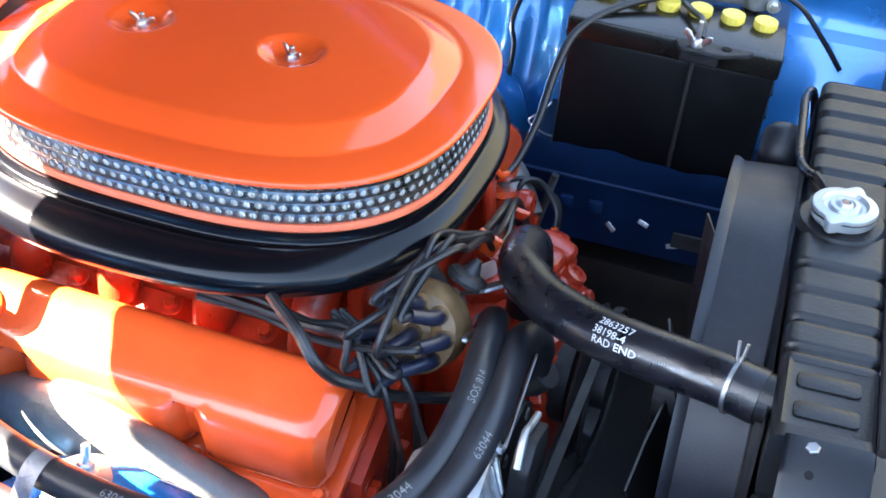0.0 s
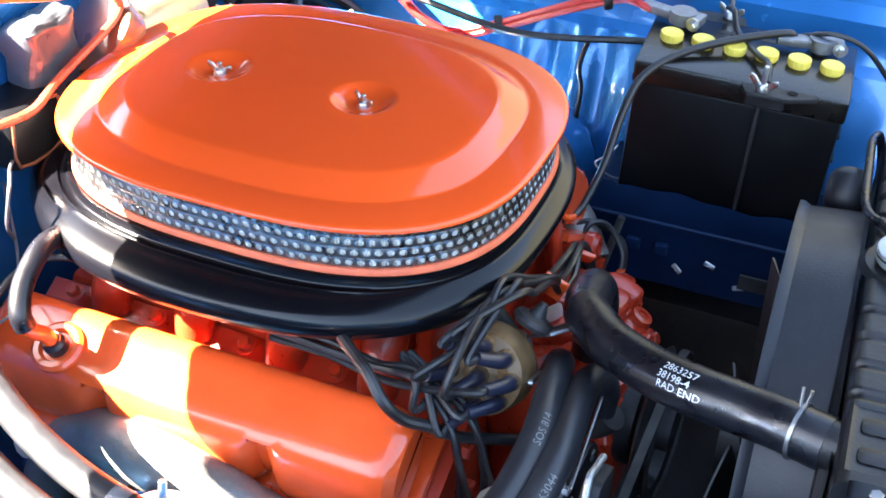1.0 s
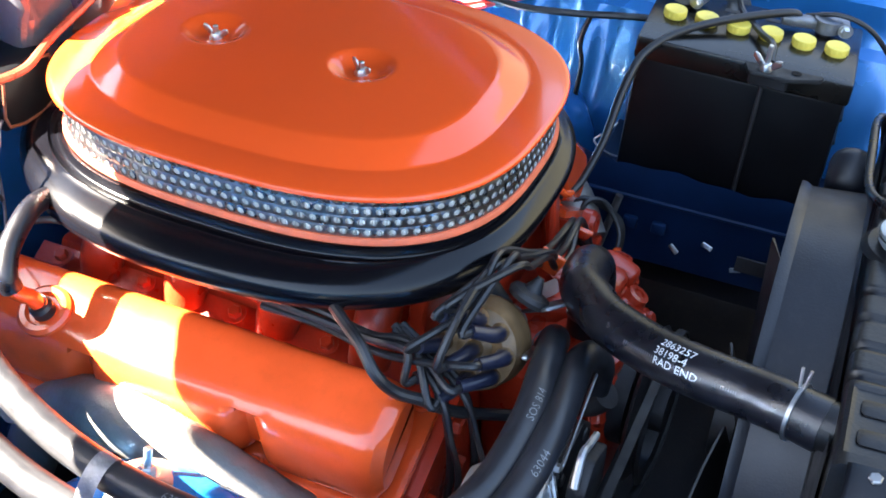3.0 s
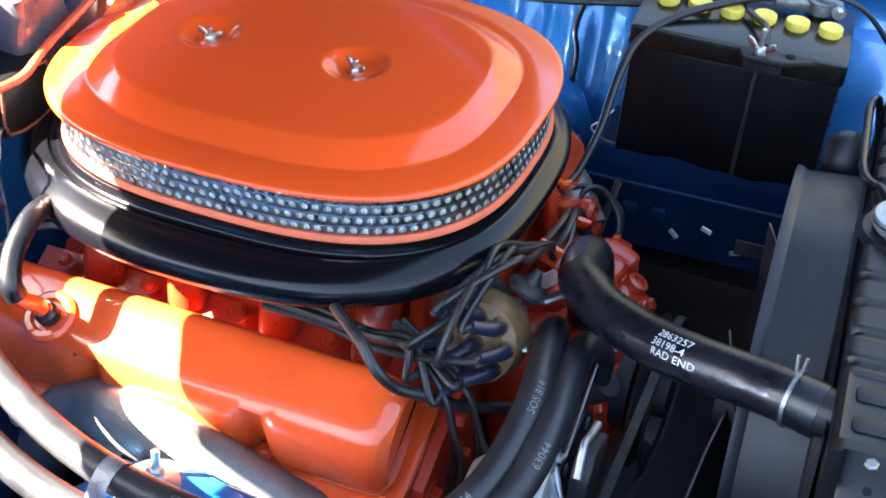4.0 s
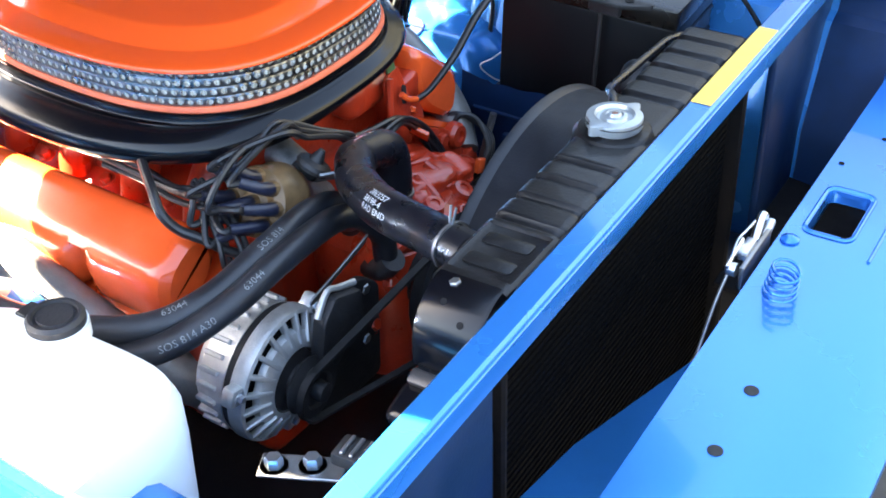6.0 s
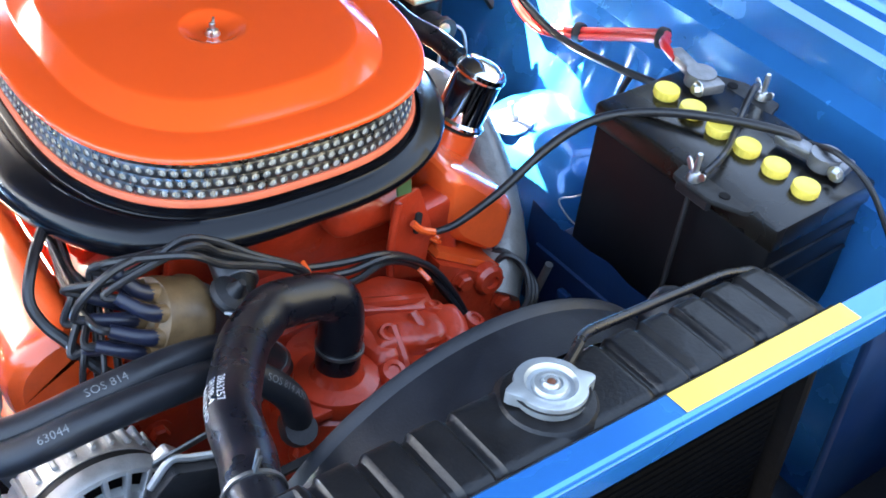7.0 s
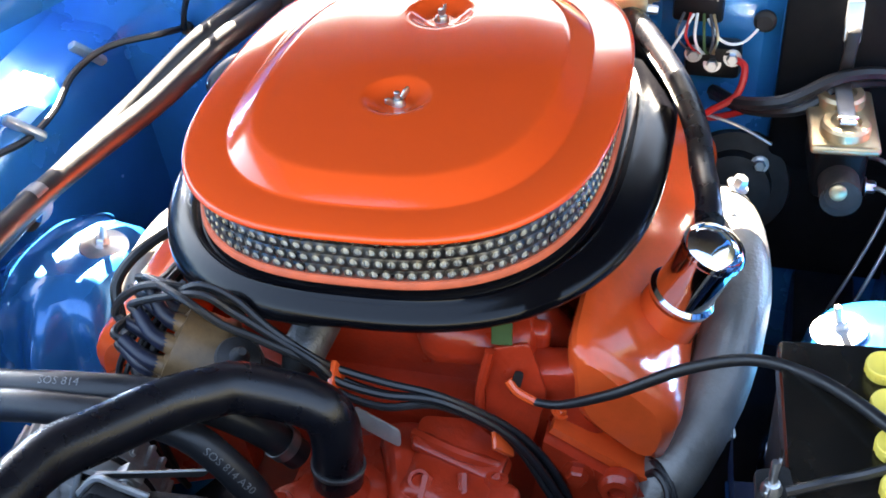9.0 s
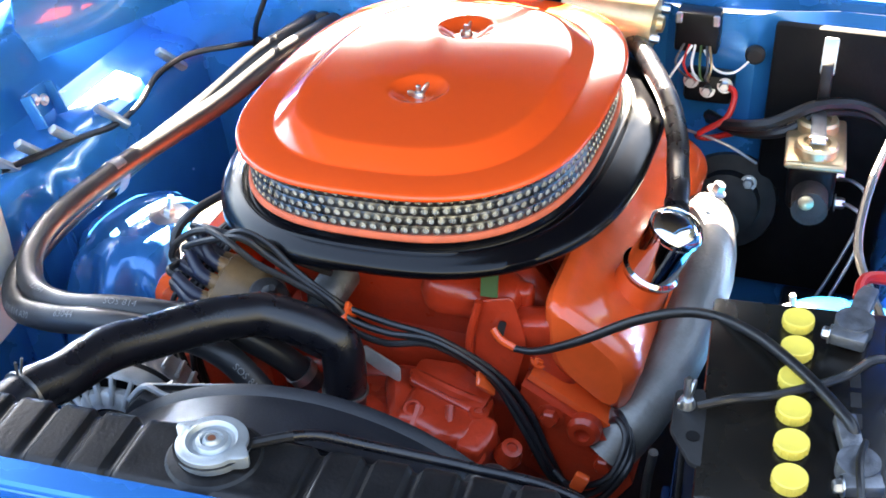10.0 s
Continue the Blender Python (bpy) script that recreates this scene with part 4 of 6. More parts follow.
# curved end strap at the passenger side
strap = []
for k in range(15):
    a = math.pi / 2 * k / 14
    c, s = math.cos(a), math.sin(a)
    strap.append([Vector((-0.302 - (0.050 + d) * s, y, 0.817 + (0.050 + d) * c)) for d, y in ((0, -0.703), (0.003, -0.706), (0.004, -0.702), (0.004, -0.642), (0.003, -0.638), (0, -0.640))])
strap.append([v + Vector((0, 0, -0.02)) for v in strap[-1]])
end = part("end_strap", loft(strap), BLACK_PAN, rad, "semi gloss black curved end strap")
for y, z, t in ((-0.660, 0.858, 35), (-0.684, 0.846, 52)):
    part("hole", lathe([(0.0035, 0), (0.0035, 0.0006)], 16), DEEP_BLACK, end, "", axis_to((-0.302 - 0.054 * math.sin(radians(t)), y, 0.817 + 0.054 * math.cos(radians(t))), (-math.sin(radians(t)), 0, math.cos(radians(t)))))
part("end_band", box(0.016, 0.064, 0.014, 0.003, 2, pose(-0.362, -0.672, 0.786, 0, -30, 0)), BLACK_SATIN, rad)
block = part("end_bracket", box(0.050, 0.078, 0.075, 0.012, 4, pose(-0.372, -0.672, 0.742, 0, -18, 0)), BLACK_PAN, rad, "black rounded end bracket")
part("bracket_ring", lathe([(0.0165, -0.002), (0.0155, 0.0012), (0.0125, 0.0012), (0.0115, -0.002)], 28, axis_to((-0.386, -0.672, 0.7775), (-0.35, 0, 0.94))), TANK, block)
part("lower_post", box(0.045, 0.07, 0.30, 0.006, 2, pose(-0.335, -0.668, 0.56)), DEEP_BLACK, rad)
bolts(rad, [axis_to((-0.312, -0.660, 0.868), (-0.1, 0.1, 0.98))], STEEL, 0.006, 0.004)

shape = []
for k in range(72):
    a = 2 * math.pi * k / 72
    r = 0.0315 + 0.0085 * math.exp(-((math.sin(a / 1.0) / 0.20) ** 2))
    r -= 0.0012 * math.exp(-(((abs(math.sin(a)) - 0.35) / 0.10) ** 2))
    shape.append((r * math.cos(a), r * math.sin(a)))
crown = bmesh.new()
rings = [[Vector((x * f, y * f, z)) for x, y in shape] for f, z in ((0.97, 0.0), (1.0, 0.0005), (1.0, 0.010), (0.985, 0.0118), (0.95, 0.0122))]
for r, z in ((0.027, 0.0124), (0.0225, 0.0136), (0.0200, 0.0096), (0.0165, 0.0092), (0.0140, 0.0124), (0.0100, 0.0132), (0.0088, 0.0112), (0.0062, 0.0150), (0.0050, 0.0152), (0.0046, 0.0130), (0.001, 0.0128)):
    rings.append([Vector((r * math.cos(2 * math.pi * k / 72), r * math.sin(2 * math.pi * k / 72), z)) for k in range(72)])
rcap = part("filler_cap", loft(rings), PLATED, rad, "bright zinc plated filler cap with two ears", pose(0.024, -0.663, 0.872, 0, 0, -18), 40)
part("rivet", lathe([(0.0040, 0.012), (0.0036, 0.0142), (0.001, 0.0146)], 16), COPPER, rcap, "brown centre rivet")
part("skirt", lathe([(0.0295, -0.006), (0.0295, 0.002)], 36), ZINC, rcap)
wire("overflow_hose", [FRONT @ Vector(p) for p in ((0.080, -0.634, 0.874), (0.105, -0.620, 0.868), (0.15, -0.614, 0.860), (0.24, -0.612, 0.853), (0.31, -0.612, 0.845), (0.350, -0.622, 0.825), (0.362, -0.64, 0.72))],
     0.0050, RUBBER, "thin black overflow hose along the radiator tank", "hose", seg=12)

# upper radiator hose
HOSE = [(-0.222, -0.640, 0.827), (-0.214, -0.605, 0.827), (-0.202, -0.572, 0.821), (-0.189, -0.519, 0.816), (-0.163, -0.470, 0.804), (-0.130, -0.421, 0.795), (-0.100, -0.394, 0.790),
        (-0.080, -0.379, 0.786), (-0.045, -0.370, 0.776), (-0.016, -0.366, 0.766), (0.001, -0.366, 0.752), (0.006, -0.367, 0.722), (0.003, -0.368, 0.668)]
HR = 0.0243
uhose = thing("upper_radiator_hose", "thick black moulded rubber upper radiator hose with white print", "radiator hose", base=(0.0, -0.45, 0.66))
hose_line = curve_points(HOSE, 12)
hose_fr = frames(hose_line)
hose_part = part("hose", tube(HOSE, lambda t: HR * (1 + 0.03 * math.exp(-((t / 0.05) ** 2))), 28, 12), RUBBER, uhose)


def on_tube(fr, radius, s, a, lift=0.0006):
    """The place on a hose at s metres along it and the angle a round it (0: up)."""
    run = 0.0
    for i in range(len(fr) - 1):
        step = (fr[i + 1][0] - fr[i][0]).length
        if run + step >= s or i == len(fr) - 2:
            f = (s - run) / step
            q = fr[i][0].lerp(fr[i + 1][0], f)
            d = fr[i][3].lerp(fr[i + 1][3], f).normalized()
            break
        run += step
    side = d.cross(Vector((0, 0, 1))).normalized()
    up = side.cross(d).normalized()
    return q + (radius * 1.006 + lift) * (math.cos(a) * up + math.sin(a) * side)


def on_hose(s, a, lift=0.0006):
    return on_tube(hose_fr, HR, s, a, lift)


def text_mesh(text, size):
    cu = bpy.data.curves.new("tmp", "FONT")
    cu.body, cu.size, cu.resolution_u = text, size, 2
    ob = bpy.data.objects.new("tmp", cu)
    scene.collection.objects.link(ob)
    bpy.context.view_layer.update()
    me = bpy.data.meshes.new_from_object(ob.evaluated_get(bpy.context.evaluated_depsgraph_get()))
    bpy.data.objects.remove(ob)
    bm = bmesh.new()
    bm.from_mesh(me)
    bpy.data.meshes.remove(me)
    bmesh.ops.subdivide_edges(bm, edges=[e for e in bm.edges if e.calc_length() > 0.004], cuts=1)
    return bm


def print_on_hose(text, s, a, size, name):
    bm = text_mesh(text, size)
    for v in bm.verts:
        v.co = on_hose(s - v.co.x, a + v.co.y / HR)
    part(name, bm, WHITE_INK, uhose, "white printed characters")


print_on_hose("2863257", 0.154, -0.52, 0.0098, "print")
print_on_hose("38198-4", 0.156, -0.90, 0.0098, "print")
print_on_hose("RAD END", 0.154, -1.27, 0.0098, "print")
# the row of fine cloth ridges along the hose
ridge = bmesh.new()
for k in range(46):
    s = 0.075 + 0.0026 * k
    c, e = on_hose(s, -1.02, 0.0002), on_hose(s, -1.14, 0.0002)
    g, h = on_hose(s + 0.0011, -1.14, 0.0002), on_hose(s + 0.0011, -1.02, 0.0002)
    ridge.faces.new([ridge.verts.new(p) for p in (c, e, g, h)])
part("cloth_mark", ridge, VINYL, uhose, "row of fine pale cloth marks")
for i, r in ((9, HR + 0.0024), (len(hose_line) - 6, HR + 0.0022)):
    q, a, b, d = hose_fr[i]
    clamp = part("clamp", loft([[q + d * o + rr * (math.cos(t) * a + math.sin(t) * b) for t in [2 * math.pi * k / 36 for k in range(36)]]
                                for o, rr in ((-0.0018, r - 0.0022), (-0.0018, r), (0.0018, r), (0.0018, r - 0.0022))], True, (False, False)), STEEL, uhose, "dull steel wire hose clamp")
    if i == 9:
        for o in (-0.002, 0.002):
            part("tang", tube([q + r * b + d * o, q + (r + 0.018) * b + d * (o * 2.0) + a * 0.004], 0.0015, 8, 3), STEEL, clamp)

# bypass and heater hoses
H1 = [(-0.050, -0.337, 0.660), (-0.074, -0.352, 0.702), (-0.110, -0.364, 0.734), (-0.150, -0.373, 0.752), (-0.190, -0.380, 0.760), (-0.260, -0.390, 0.762), (-0.340, -0.384, 0.746), (-0.405, -0.354, 0.735), (-0.452, -0.290, 0.736),
      (-0.472, -0.200, 0.733), (-0.464, -0.080, 0.732), (-0.437, 0.030, 0.737), (-0.395, 0.130, 0.752), (-0.338, 0.225, 0.792), (-0.303, 0.300, 0.805), (-0.297, 0.335, 0.803)]
H2 = [(-0.060, -0.400, 0.640), (-0.072, -0.406, 0.682), (-0.094, -0.406, 0.714), (-0.120, -0.404, 0.736), (-0.150, -0.403, 0.748), (-0.190, -0.408, 0.756), (-0.270, -0.416, 0.760), (-0.345, -0.409, 0.744), (-0.416, -0.376, 0.722), (-0.468, -0.305, 0.708),
      (-0.493, -0.200, 0.700), (-0.492, -0.080, 0.700), (-0.474, 0.040, 0.709), (-0.434, 0.150, 0.735), (-0.374, 0.235, 0.786), (-0.338, 0.300, 0.803), (-0.332, 0.335, 0.803)]
HHR = 0.0160
for k, pts in enumerate((H1, H2)):
    hh = thing("heater_hose", "long black rubber heater hose looping to the firewall", "heater hose", group="heater hoses", base=pts[0])
    part("hose", tube(pts, HHR, 18, 9), HEATER_RUBBER, hh)
    line = frames(curve_points(pts, 9))
    for text, s, a, size in ((("SOS 814", 0.270, -0.62, 0.0110), ("63044", 0.398, -0.50, 0.0118), ("SOS 814", 0.550, -0.50, 0.0110), ("63044", 0.645, -0.50, 0.0110)),
                             (("SOS 814 A30", 0.105, -1.00, 0.0105), ("SOS 814 A30", 0.430, -1.25, 0.0115), ("63044", 0.325, -0.75, 0.0110), ("63044", 0.620, -0.40, 0.0110)))[k]:
        bm = text_mesh(text, size)
        for v in bm.verts:
            v.co = on_tube(line, HHR, s - v.co.x, a + v.co.y / HHR)
        part("print", bm, GREY_INK, hh, "worn pale printed characters")
end_ring = lathe([(0.0172, -0.006), (0.0186, -0.006), (0.0186, 0.006), (0.0172, 0.006)], 28, axis_to((-0.061, -0.3435, 0.681), (0.45, 0.28, -0.80)), (False, False))
tagged(part("hose_clamp", end_ring, STEEL), "steel band clamp round the end of a heater hose", "hose clamp")
strapc = tagged(part("hose_strap", loft([[Vector((-0.473, -0.070, 0.716)) + pose(0, 0, 0, 0, 30, -10) @ Vector((0.0205 * math.cos(t), o, 0.0365 * math.sin(t))) for t in [2 * math.pi * k / 28 for k in range(28)]] for o in (-0.010, 0.010)],
                                        True, (False, False)), LEAD), "pale metal strap holding both heater hoses", "strap")

# fan shroud
SC = Vector((0.055, 0, 0.590))
shroud = thing("fan_shroud", "dark grey plastic fan shroud behind the radiator", "fan shroud", FRONT)
prof = [(0.268, -0.622), (0.262, -0.618), (0.258, -0.560), (0.262, -0.553), (0.262, -0.548), (0.255, -0.548), (0.252, -0.556), (0.252, -0.615)]
rows = []
for k in range(97):
    a = 2 * math.pi * k / 96
    rows.append([SC + Vector((r * math.cos(a) * 1.05, y, r * math.sin(a))) for r, y in prof])
part("ring", loft(rows, True, (False, False)), SHROUD, shroud)
plate = bmesh.new()
n = 64
outer, inner = [], []
for k in range(n):
    a = 2 * math.pi * (k + 0.5) / n
    c, s = math.cos(a), math.sin(a)
    f = min(0.30 / max(abs(c), 1e-6), 0.262 / max(abs(s), 1e-6))
    outer.append(plate.verts.new((SC.x - 0.03 + f * c, -0.624, 0.578 + f * s)))
    inner.append(plate.verts.new((SC.x + 0.262 * 1.05 * c, -0.620, SC.z + 0.262 * s)))
for k in range(n):
    j = (k + 1) % n
    plate.faces.new((outer[k], outer[j], inner[j], inner[k]))
part("face_plate", plate, SHROUD, shroud)
part("shoulder", box(0.120, 0.050, 0.060, 0.022, 4, pose(0.276, -0.596, 0.784, 0, 38, 0)), SHROUD, shroud)

# fan, belt and pulleys
fan = thing("cooling_fan", "grey steel engine cooling fan inside the shroud", "fan", axis_to((0.050, -0.548, 0.575), (0, -1, 0)))
part("hub", lathe([(0.055, -0.025), (0.055, 0.0), (0.03, 0.008), (0.03, 0.03), (0.012, 0.035)], 32), TINT, fan)
for k in range(7):
    a = 360 / 7 * k + 30
    blade = loft([[Vector((0.05, -0.026, -0.012)), Vector((0.05, 0.026, 0.012)), Vector((0.05, 0.026, 0.0145)), Vector((0.05, -0.026, -0.0095))],
                  [Vector((0.13, -0.040, -0.016)), Vector((0.13, 0.040, 0.012)), Vector((0.13, 0.040, 0.0145)), Vector((0.13, -0.040, -0.0135))],
                  [Vector((0.205, -0.044, -0.018)), Vector((0.205, 0.034, 0.010)), Vector((0.205, 0.034, 0.0100)), Vector((0.205, -0.044, -0.0155))]])
    part("blade", blade, BLACK_SATIN, fan, "", pose(0, 0, 0, 0, 0, a))
pul = thing("crank_pulley", "black belt pulley at the front of the engine", "pulley", axis_to((0.02, -0.44, 0.575), (0, -1, 0)))
part("wheel", lathe([(0.03, 0), (0.090, 0.0), (0.094, 0.004), (0.080, 0.012), (0.094, 0.020), (0.090, 0.024), (0.074, 0.020), (0.070, 0.006), (0.03, 0.006)], 40), BLACK_SATIN, pul)

# alternator with its bracket
alt = thing("alternator", "silver finned alternator with a black pulley", "alternator", axis_to((-0.275, -0.380, 0.602), (0.10, -1, -0.08)) @ Matrix.Diagonal((1.12, 1.12, 1.0, 1)))
part("rear_case", lathe([(0.030, -0.052), (0.058, -0.048), (0.068, -0.036), (0.071, -0.010), (0.073, 0.0)], 40), ALU, alt)
part("stator_ring", lathe([(0.0715, 0.0), (0.0715, 0.010)], 48), TINT, alt, "dark laminated stator ring")
front = part("front_case", lathe([(0.0735, 0.009), (0.0755, 0.011), (0.0755, 0.024), (0.0740, 0.029), (0.0705, 0.0315), (0.0700, 0.022)], 56, None, (False, False)), ALU, alt)
part("inner_cone", lathe([(0.0545, 0.028), (0.0535, 0.0370), (0.0440, 0.0440), (0.0370, 0.0450), (0.0360, 0.032)], 48, None, (False, False)), ALU, front)
part("winding", lathe([(0.036, 0.016), (0.070, 0.016), (0.070, 0.020), (0.036, 0.020)], 40), DEEP_BLACK, alt)
for k in range(20):
    a = 360 / 20 * k
    part("cooling_rib", box(0.034, 0.0052, 0.009, 0.0015, 2), ALU, front, "", pose(0, 0, 0, 0, 0, a) @ pose(0.0560, 0, 0.0355, 0, 28, 0))
part("front_hub", lathe([(0.036, 0.026), (0.034, 0.044), (0.022, 0.048), (0.022, 0.058)], 32), TINT, alt)
for k in range(26):
    a = 360 / 26 * k
    part("rear_fin", box(0.010, 0.005, 0.026, 0.001, 1), ALU, alt, "", pose(0, 0, 0, 0, 0, a) @ pose(0.070, 0, -0.022))
part("pulley", lathe([(0.012, 0.055), (0.031, 0.056), (0.033, 0.060), (0.024, 0.067), (0.033, 0.075), (0.031, 0.079), (0.022, 0.079), (0.019, 0.074), (0.012, 0.074), (0.011, 0.088), (0.006, 0.090)], 40), TINT, alt)
into_a = alt.matrix_basis.inverted()
arm = prism(rounded([(-0.040, -0.014), (-0.030, 0.030), (-0.008, 0.054), (0.040, 0.038), (0.040, -0.010), (0.014, -0.020), (-0.010, -0.040), (-0.034, -0.038)], 0.006), 0.020, 0.003)
plate_a = part("bracket", arm, TINT, alt, "dark cast alternator bracket", into_a @ pose(-0.206, -0.428, 0.636, 90, 0, 0))
part("bracket_boss", lathe([(0.015, 0.0), (0.015, 0.010), (0.011, 0.012), (0.009, 0.006)], 24, pose(0.016, 0.008, 0.008)), TINT, plate_a)
part("bracket_rim", tube([(-0.030, 0.034, 0.008), (-0.008, 0.058, 0.006), (0.012, 0.052, 0.006), (0.042, 0.042, 0.006)], 0.0042, 8, 4), ALU, plate_a, "bright worn rim")
for k in range(3):
    a = 0.7 + 2.1 * k
    part("ear", box(0.024, 0.022, 0.018, 0.005, 2), ALU, front, "", pose(0, 0, 0, 0, 0, math.degrees(a)) @ pose(0.079, 0, 0.020))
strapb = prism(rounded([(-0.03, -0.006), (0.07, 0.002), (0.08, 0.014), (0.02, 0.008), (-0.03, 0.005)], 0.004), 0.003, 0.001)
part("adjusting_strap", strapb, STEEL, alt, "", pose(0.070, 0.075, 0.036, 12, 0, 6))
bolts(alt, [pose(0.079 * math.cos(a), 0.079 * math.sin(a), 0.030) for a in (0.7, 2.8, 4.9)], ZINC, 0.005, 0.005)
belt = []
for k in range(60):
    t = k / 60 * 2 * math.pi
    c, s = math.cos(t), math.sin(t)
    ax, az, ar = (-0.273, 0.595, 0.034)
    bx, bz, br = (0.02, 0.575, 0.090)
    belt.append(Vector((ax + ar * c, 0, az + ar * s)) if c < -0.1 else Vector((bx + br * c, 0, bz + br * s)))
part_b = loft([[Vector((v.x, -0.462 + dy, v.z + dz)) for v in belt] for dy, dz in ((-0.005, 0.0), (-0.005, 0.004), (0.005, 0.004), (0.005, 0.0))], True, (False, False))
tagged(part("fan_belt", part_b, GROMMET), "black rubber fan belt round the pulleys", "belt")

# core support: bar, sticker, side panels
bar = [(-0.719, 0.862), (-0.719, 0.8775), (-0.7215, 0.880), (-0.745, 0.8795), (-0.748, 0.877), (-0.7485, 0.868), (-0.7445, 0.838), (-0.7410, 0.834), (-0.731, 0.836), (-0.731, 0.862)]
sup = structure("core_support", loft([[Vector((x, y, z)) for y, z in bar] for x in (-0.66, -0.3, 0.0, 0.3, 0.66)]), BLUE, "glossy blue core support bar in front of the radiator", "core support", FRONT)
part("hem", tube([(-0.62, -0.7488, 0.8725), (0.0, -0.7490, 0.8725), (0.60, -0.7488, 0.8725)], 0.0014, 8, 4), BLUE, sup)
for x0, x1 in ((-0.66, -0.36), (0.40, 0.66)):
    # shade on these panels is in their darkened blue
    structure("support_side_panel", box(x1 - x0, 0.012, 0.46, 0.004, 2, pose((x0 + x1) / 2, -0.722, 0.625)), SHADE_BLUE, "side panel of the core support in blue darkened for shade", "panel", FRONT)
tagged(part("sticker", box(0.224, 0.024, 0.0008, 0.0002, 1, pose(0.211, -0.733, 0.8808)), STICKER, None, "", FRONT), "yellow paper sticker on the blue core support bar", "sticker")
seal = []
for k in range(81):
    x = -0.29 + 0.62 * k / 80
    seal.append(Vector((x, -0.7135, 0.862 + 0.0015 * math.sin(k * 2.3))))
tagged(part("foam_seal", tube([FRONT @ v for v in seal[::4]], 0.0055, 8, 4), GROMMET), "black foam seal between tank and support bar", "seal")

# latch panel ahead of the radiator
LP = FRONT @ pose(0.070, -0.842, 0.742)
xs = [-0.62, -0.40, 0.055, 0.150, 0.30, 0.60]
ys = [0.0, -0.022, -0.072, -0.15, -0.20]
pan = bmesh.new()
gv = {}
for i, x in enumerate(xs):
    for k, y in enumerate(ys):
        gv[i, k] = pan.verts.new((x, y, -0.02 * max(0, (-0.15 - y) / 0.05)))
for i in range(len(xs) - 1):
    for k in range(len(ys) - 1):
        if not (i == 2 and k == 1):
            pan.faces.new((gv[i, k], gv[i, k + 1], gv[i + 1, k + 1], gv[i + 1, k]))
r = bmesh.ops.extrude_face_region(pan, geom=pan.faces[:])
bmesh.ops.translate(pan, verts=[v for v in r["geom"] if isinstance(v, bmesh.types.BMVert)], vec=(0, 0, -0.014))
bmesh.ops.recalc_face_normals(pan, faces=pan.faces[:])
latch_panel = structure("latch_panel", pan, BLUE, "glossy blue hood latch panel with a square opening", "latch panel", LP)
part("rear_flange", box(1.22, 0.006, 0.07, 0.002, 1, pose(-0.01, 0.001, -0.048)), BLUE, latch_panel)
for x in (-0.245, -0.34):
    part("hole_plug", lathe([(0.007, 0), (0.0075, 0.0008), (0.005, 0.0012), (0.002, 0.0012)], 20), GROMMET, latch_panel, "black rubber hole plug", pose(x, -0.066, 0.0))
rim = [Vector((x, y, 0)) for x, y in rounded([(0.055, -0.022), (0.055, -0.072), (0.150, -0.072), (0.150, -0.022)], 0.014, 6)]
mid = Vector((0.1025, -0.047, 0))
frame_lip = loft([[mid + (p - mid) * f + Vector((0, 0, h)) for p in rim] for f, h in ((1.22, 0.0012), (1.14, 0.0022), (1.04, 0.0005), (1.0, -0.006), (1.0, -0.016))], True, (False, False))
part("opening_rim", frame_lip, BLUE, latch_panel)
part("crease", tube([(0.02, -0.103, 0.0004), (0.20, -0.103, 0.0004), (0.58, -0.104, 0.0004)], 0.0022, 8, 3), BLUE, latch_panel)
part("bolt", lathe([(0.011, 0.0), (0.011, 0.0015), (0.007, 0.004), (0.002, 0.0055)], 20), BLUE, latch_panel, "", pose(0.022, -0.014, 0.001))
for x, y in ((0.052, -0.066), (0.215, -0.015), (0.30, -0.045)):
    part("screw_hole", lathe([(0.0035, 0), (0.0035, 0.0006)], 14), DEEP_BLACK, latch_panel, "", pose(x, y, 0.0006))
spring = thing("latch_spring", "blue painted coil spring of the hood latch", "spring", LP @ pose(-0.078, -0.036, -0.004, 8, -10, 0) @ Matrix.Diagonal((0.74, 0.74, 0.74, 1)))
coilp = [((0.0235 - 0.00006 * k) * math.cos(2 * math.pi * k / 14), (0.0235 - 0.00006 * k) * math.sin(2 * math.pi * k / 14), 0.003 + 0.056 * k / 63) for k in range(64)]
part("coil", tube(coilp, 0.0024, 8, 2), BLUE, spring)
part("seat", lathe([(0.027, -0.002), (0.027, 0.002), (0.012, 0.003)], 24), BLUE, spring)
latch = thing("hood_latch", "bright steel hood latch along the edge of the panel", "hood latch", LP @ pose(-0.012, 0.012, -0.004))
part("plate", box(0.092, 0.006, 0.030, 0.002, 2, pose(-0.005, 0, -0.006)), STEEL, latch)
part("slide", box(0.034, 0.012, 0.012, 0.002, 2, pose(-0.012, 0.008, 0.008)), ZINC, latch)
part("hook", tube([(0.014, 0.008, 0.004), (0.030, 0.010, 0.014), (0.040, 0.010, 0.022), (0.046, 0.009, 0.018)], 0.0052, 10, 5), ZINC, latch)
part("jaw", box(0.026, 0.010, 0.009, 0.003, 2, pose(0.042, 0.002, 0.006, 0, -24, 0)), ZINC, latch)
part("lever", box(0.050, 0.004, 0.008, 0.0015, 1, pose(-0.032, 0.015, 0.012, 0, -10, 0)), ZINC, latch)
part("pivot", lathe([(0.008, 0), (0.008, 0.010), (0.005, 0.012)], 16), ZINC, latch, "", axis_to((-0.048, 0.006, 0.002), (0, 1, 0)))
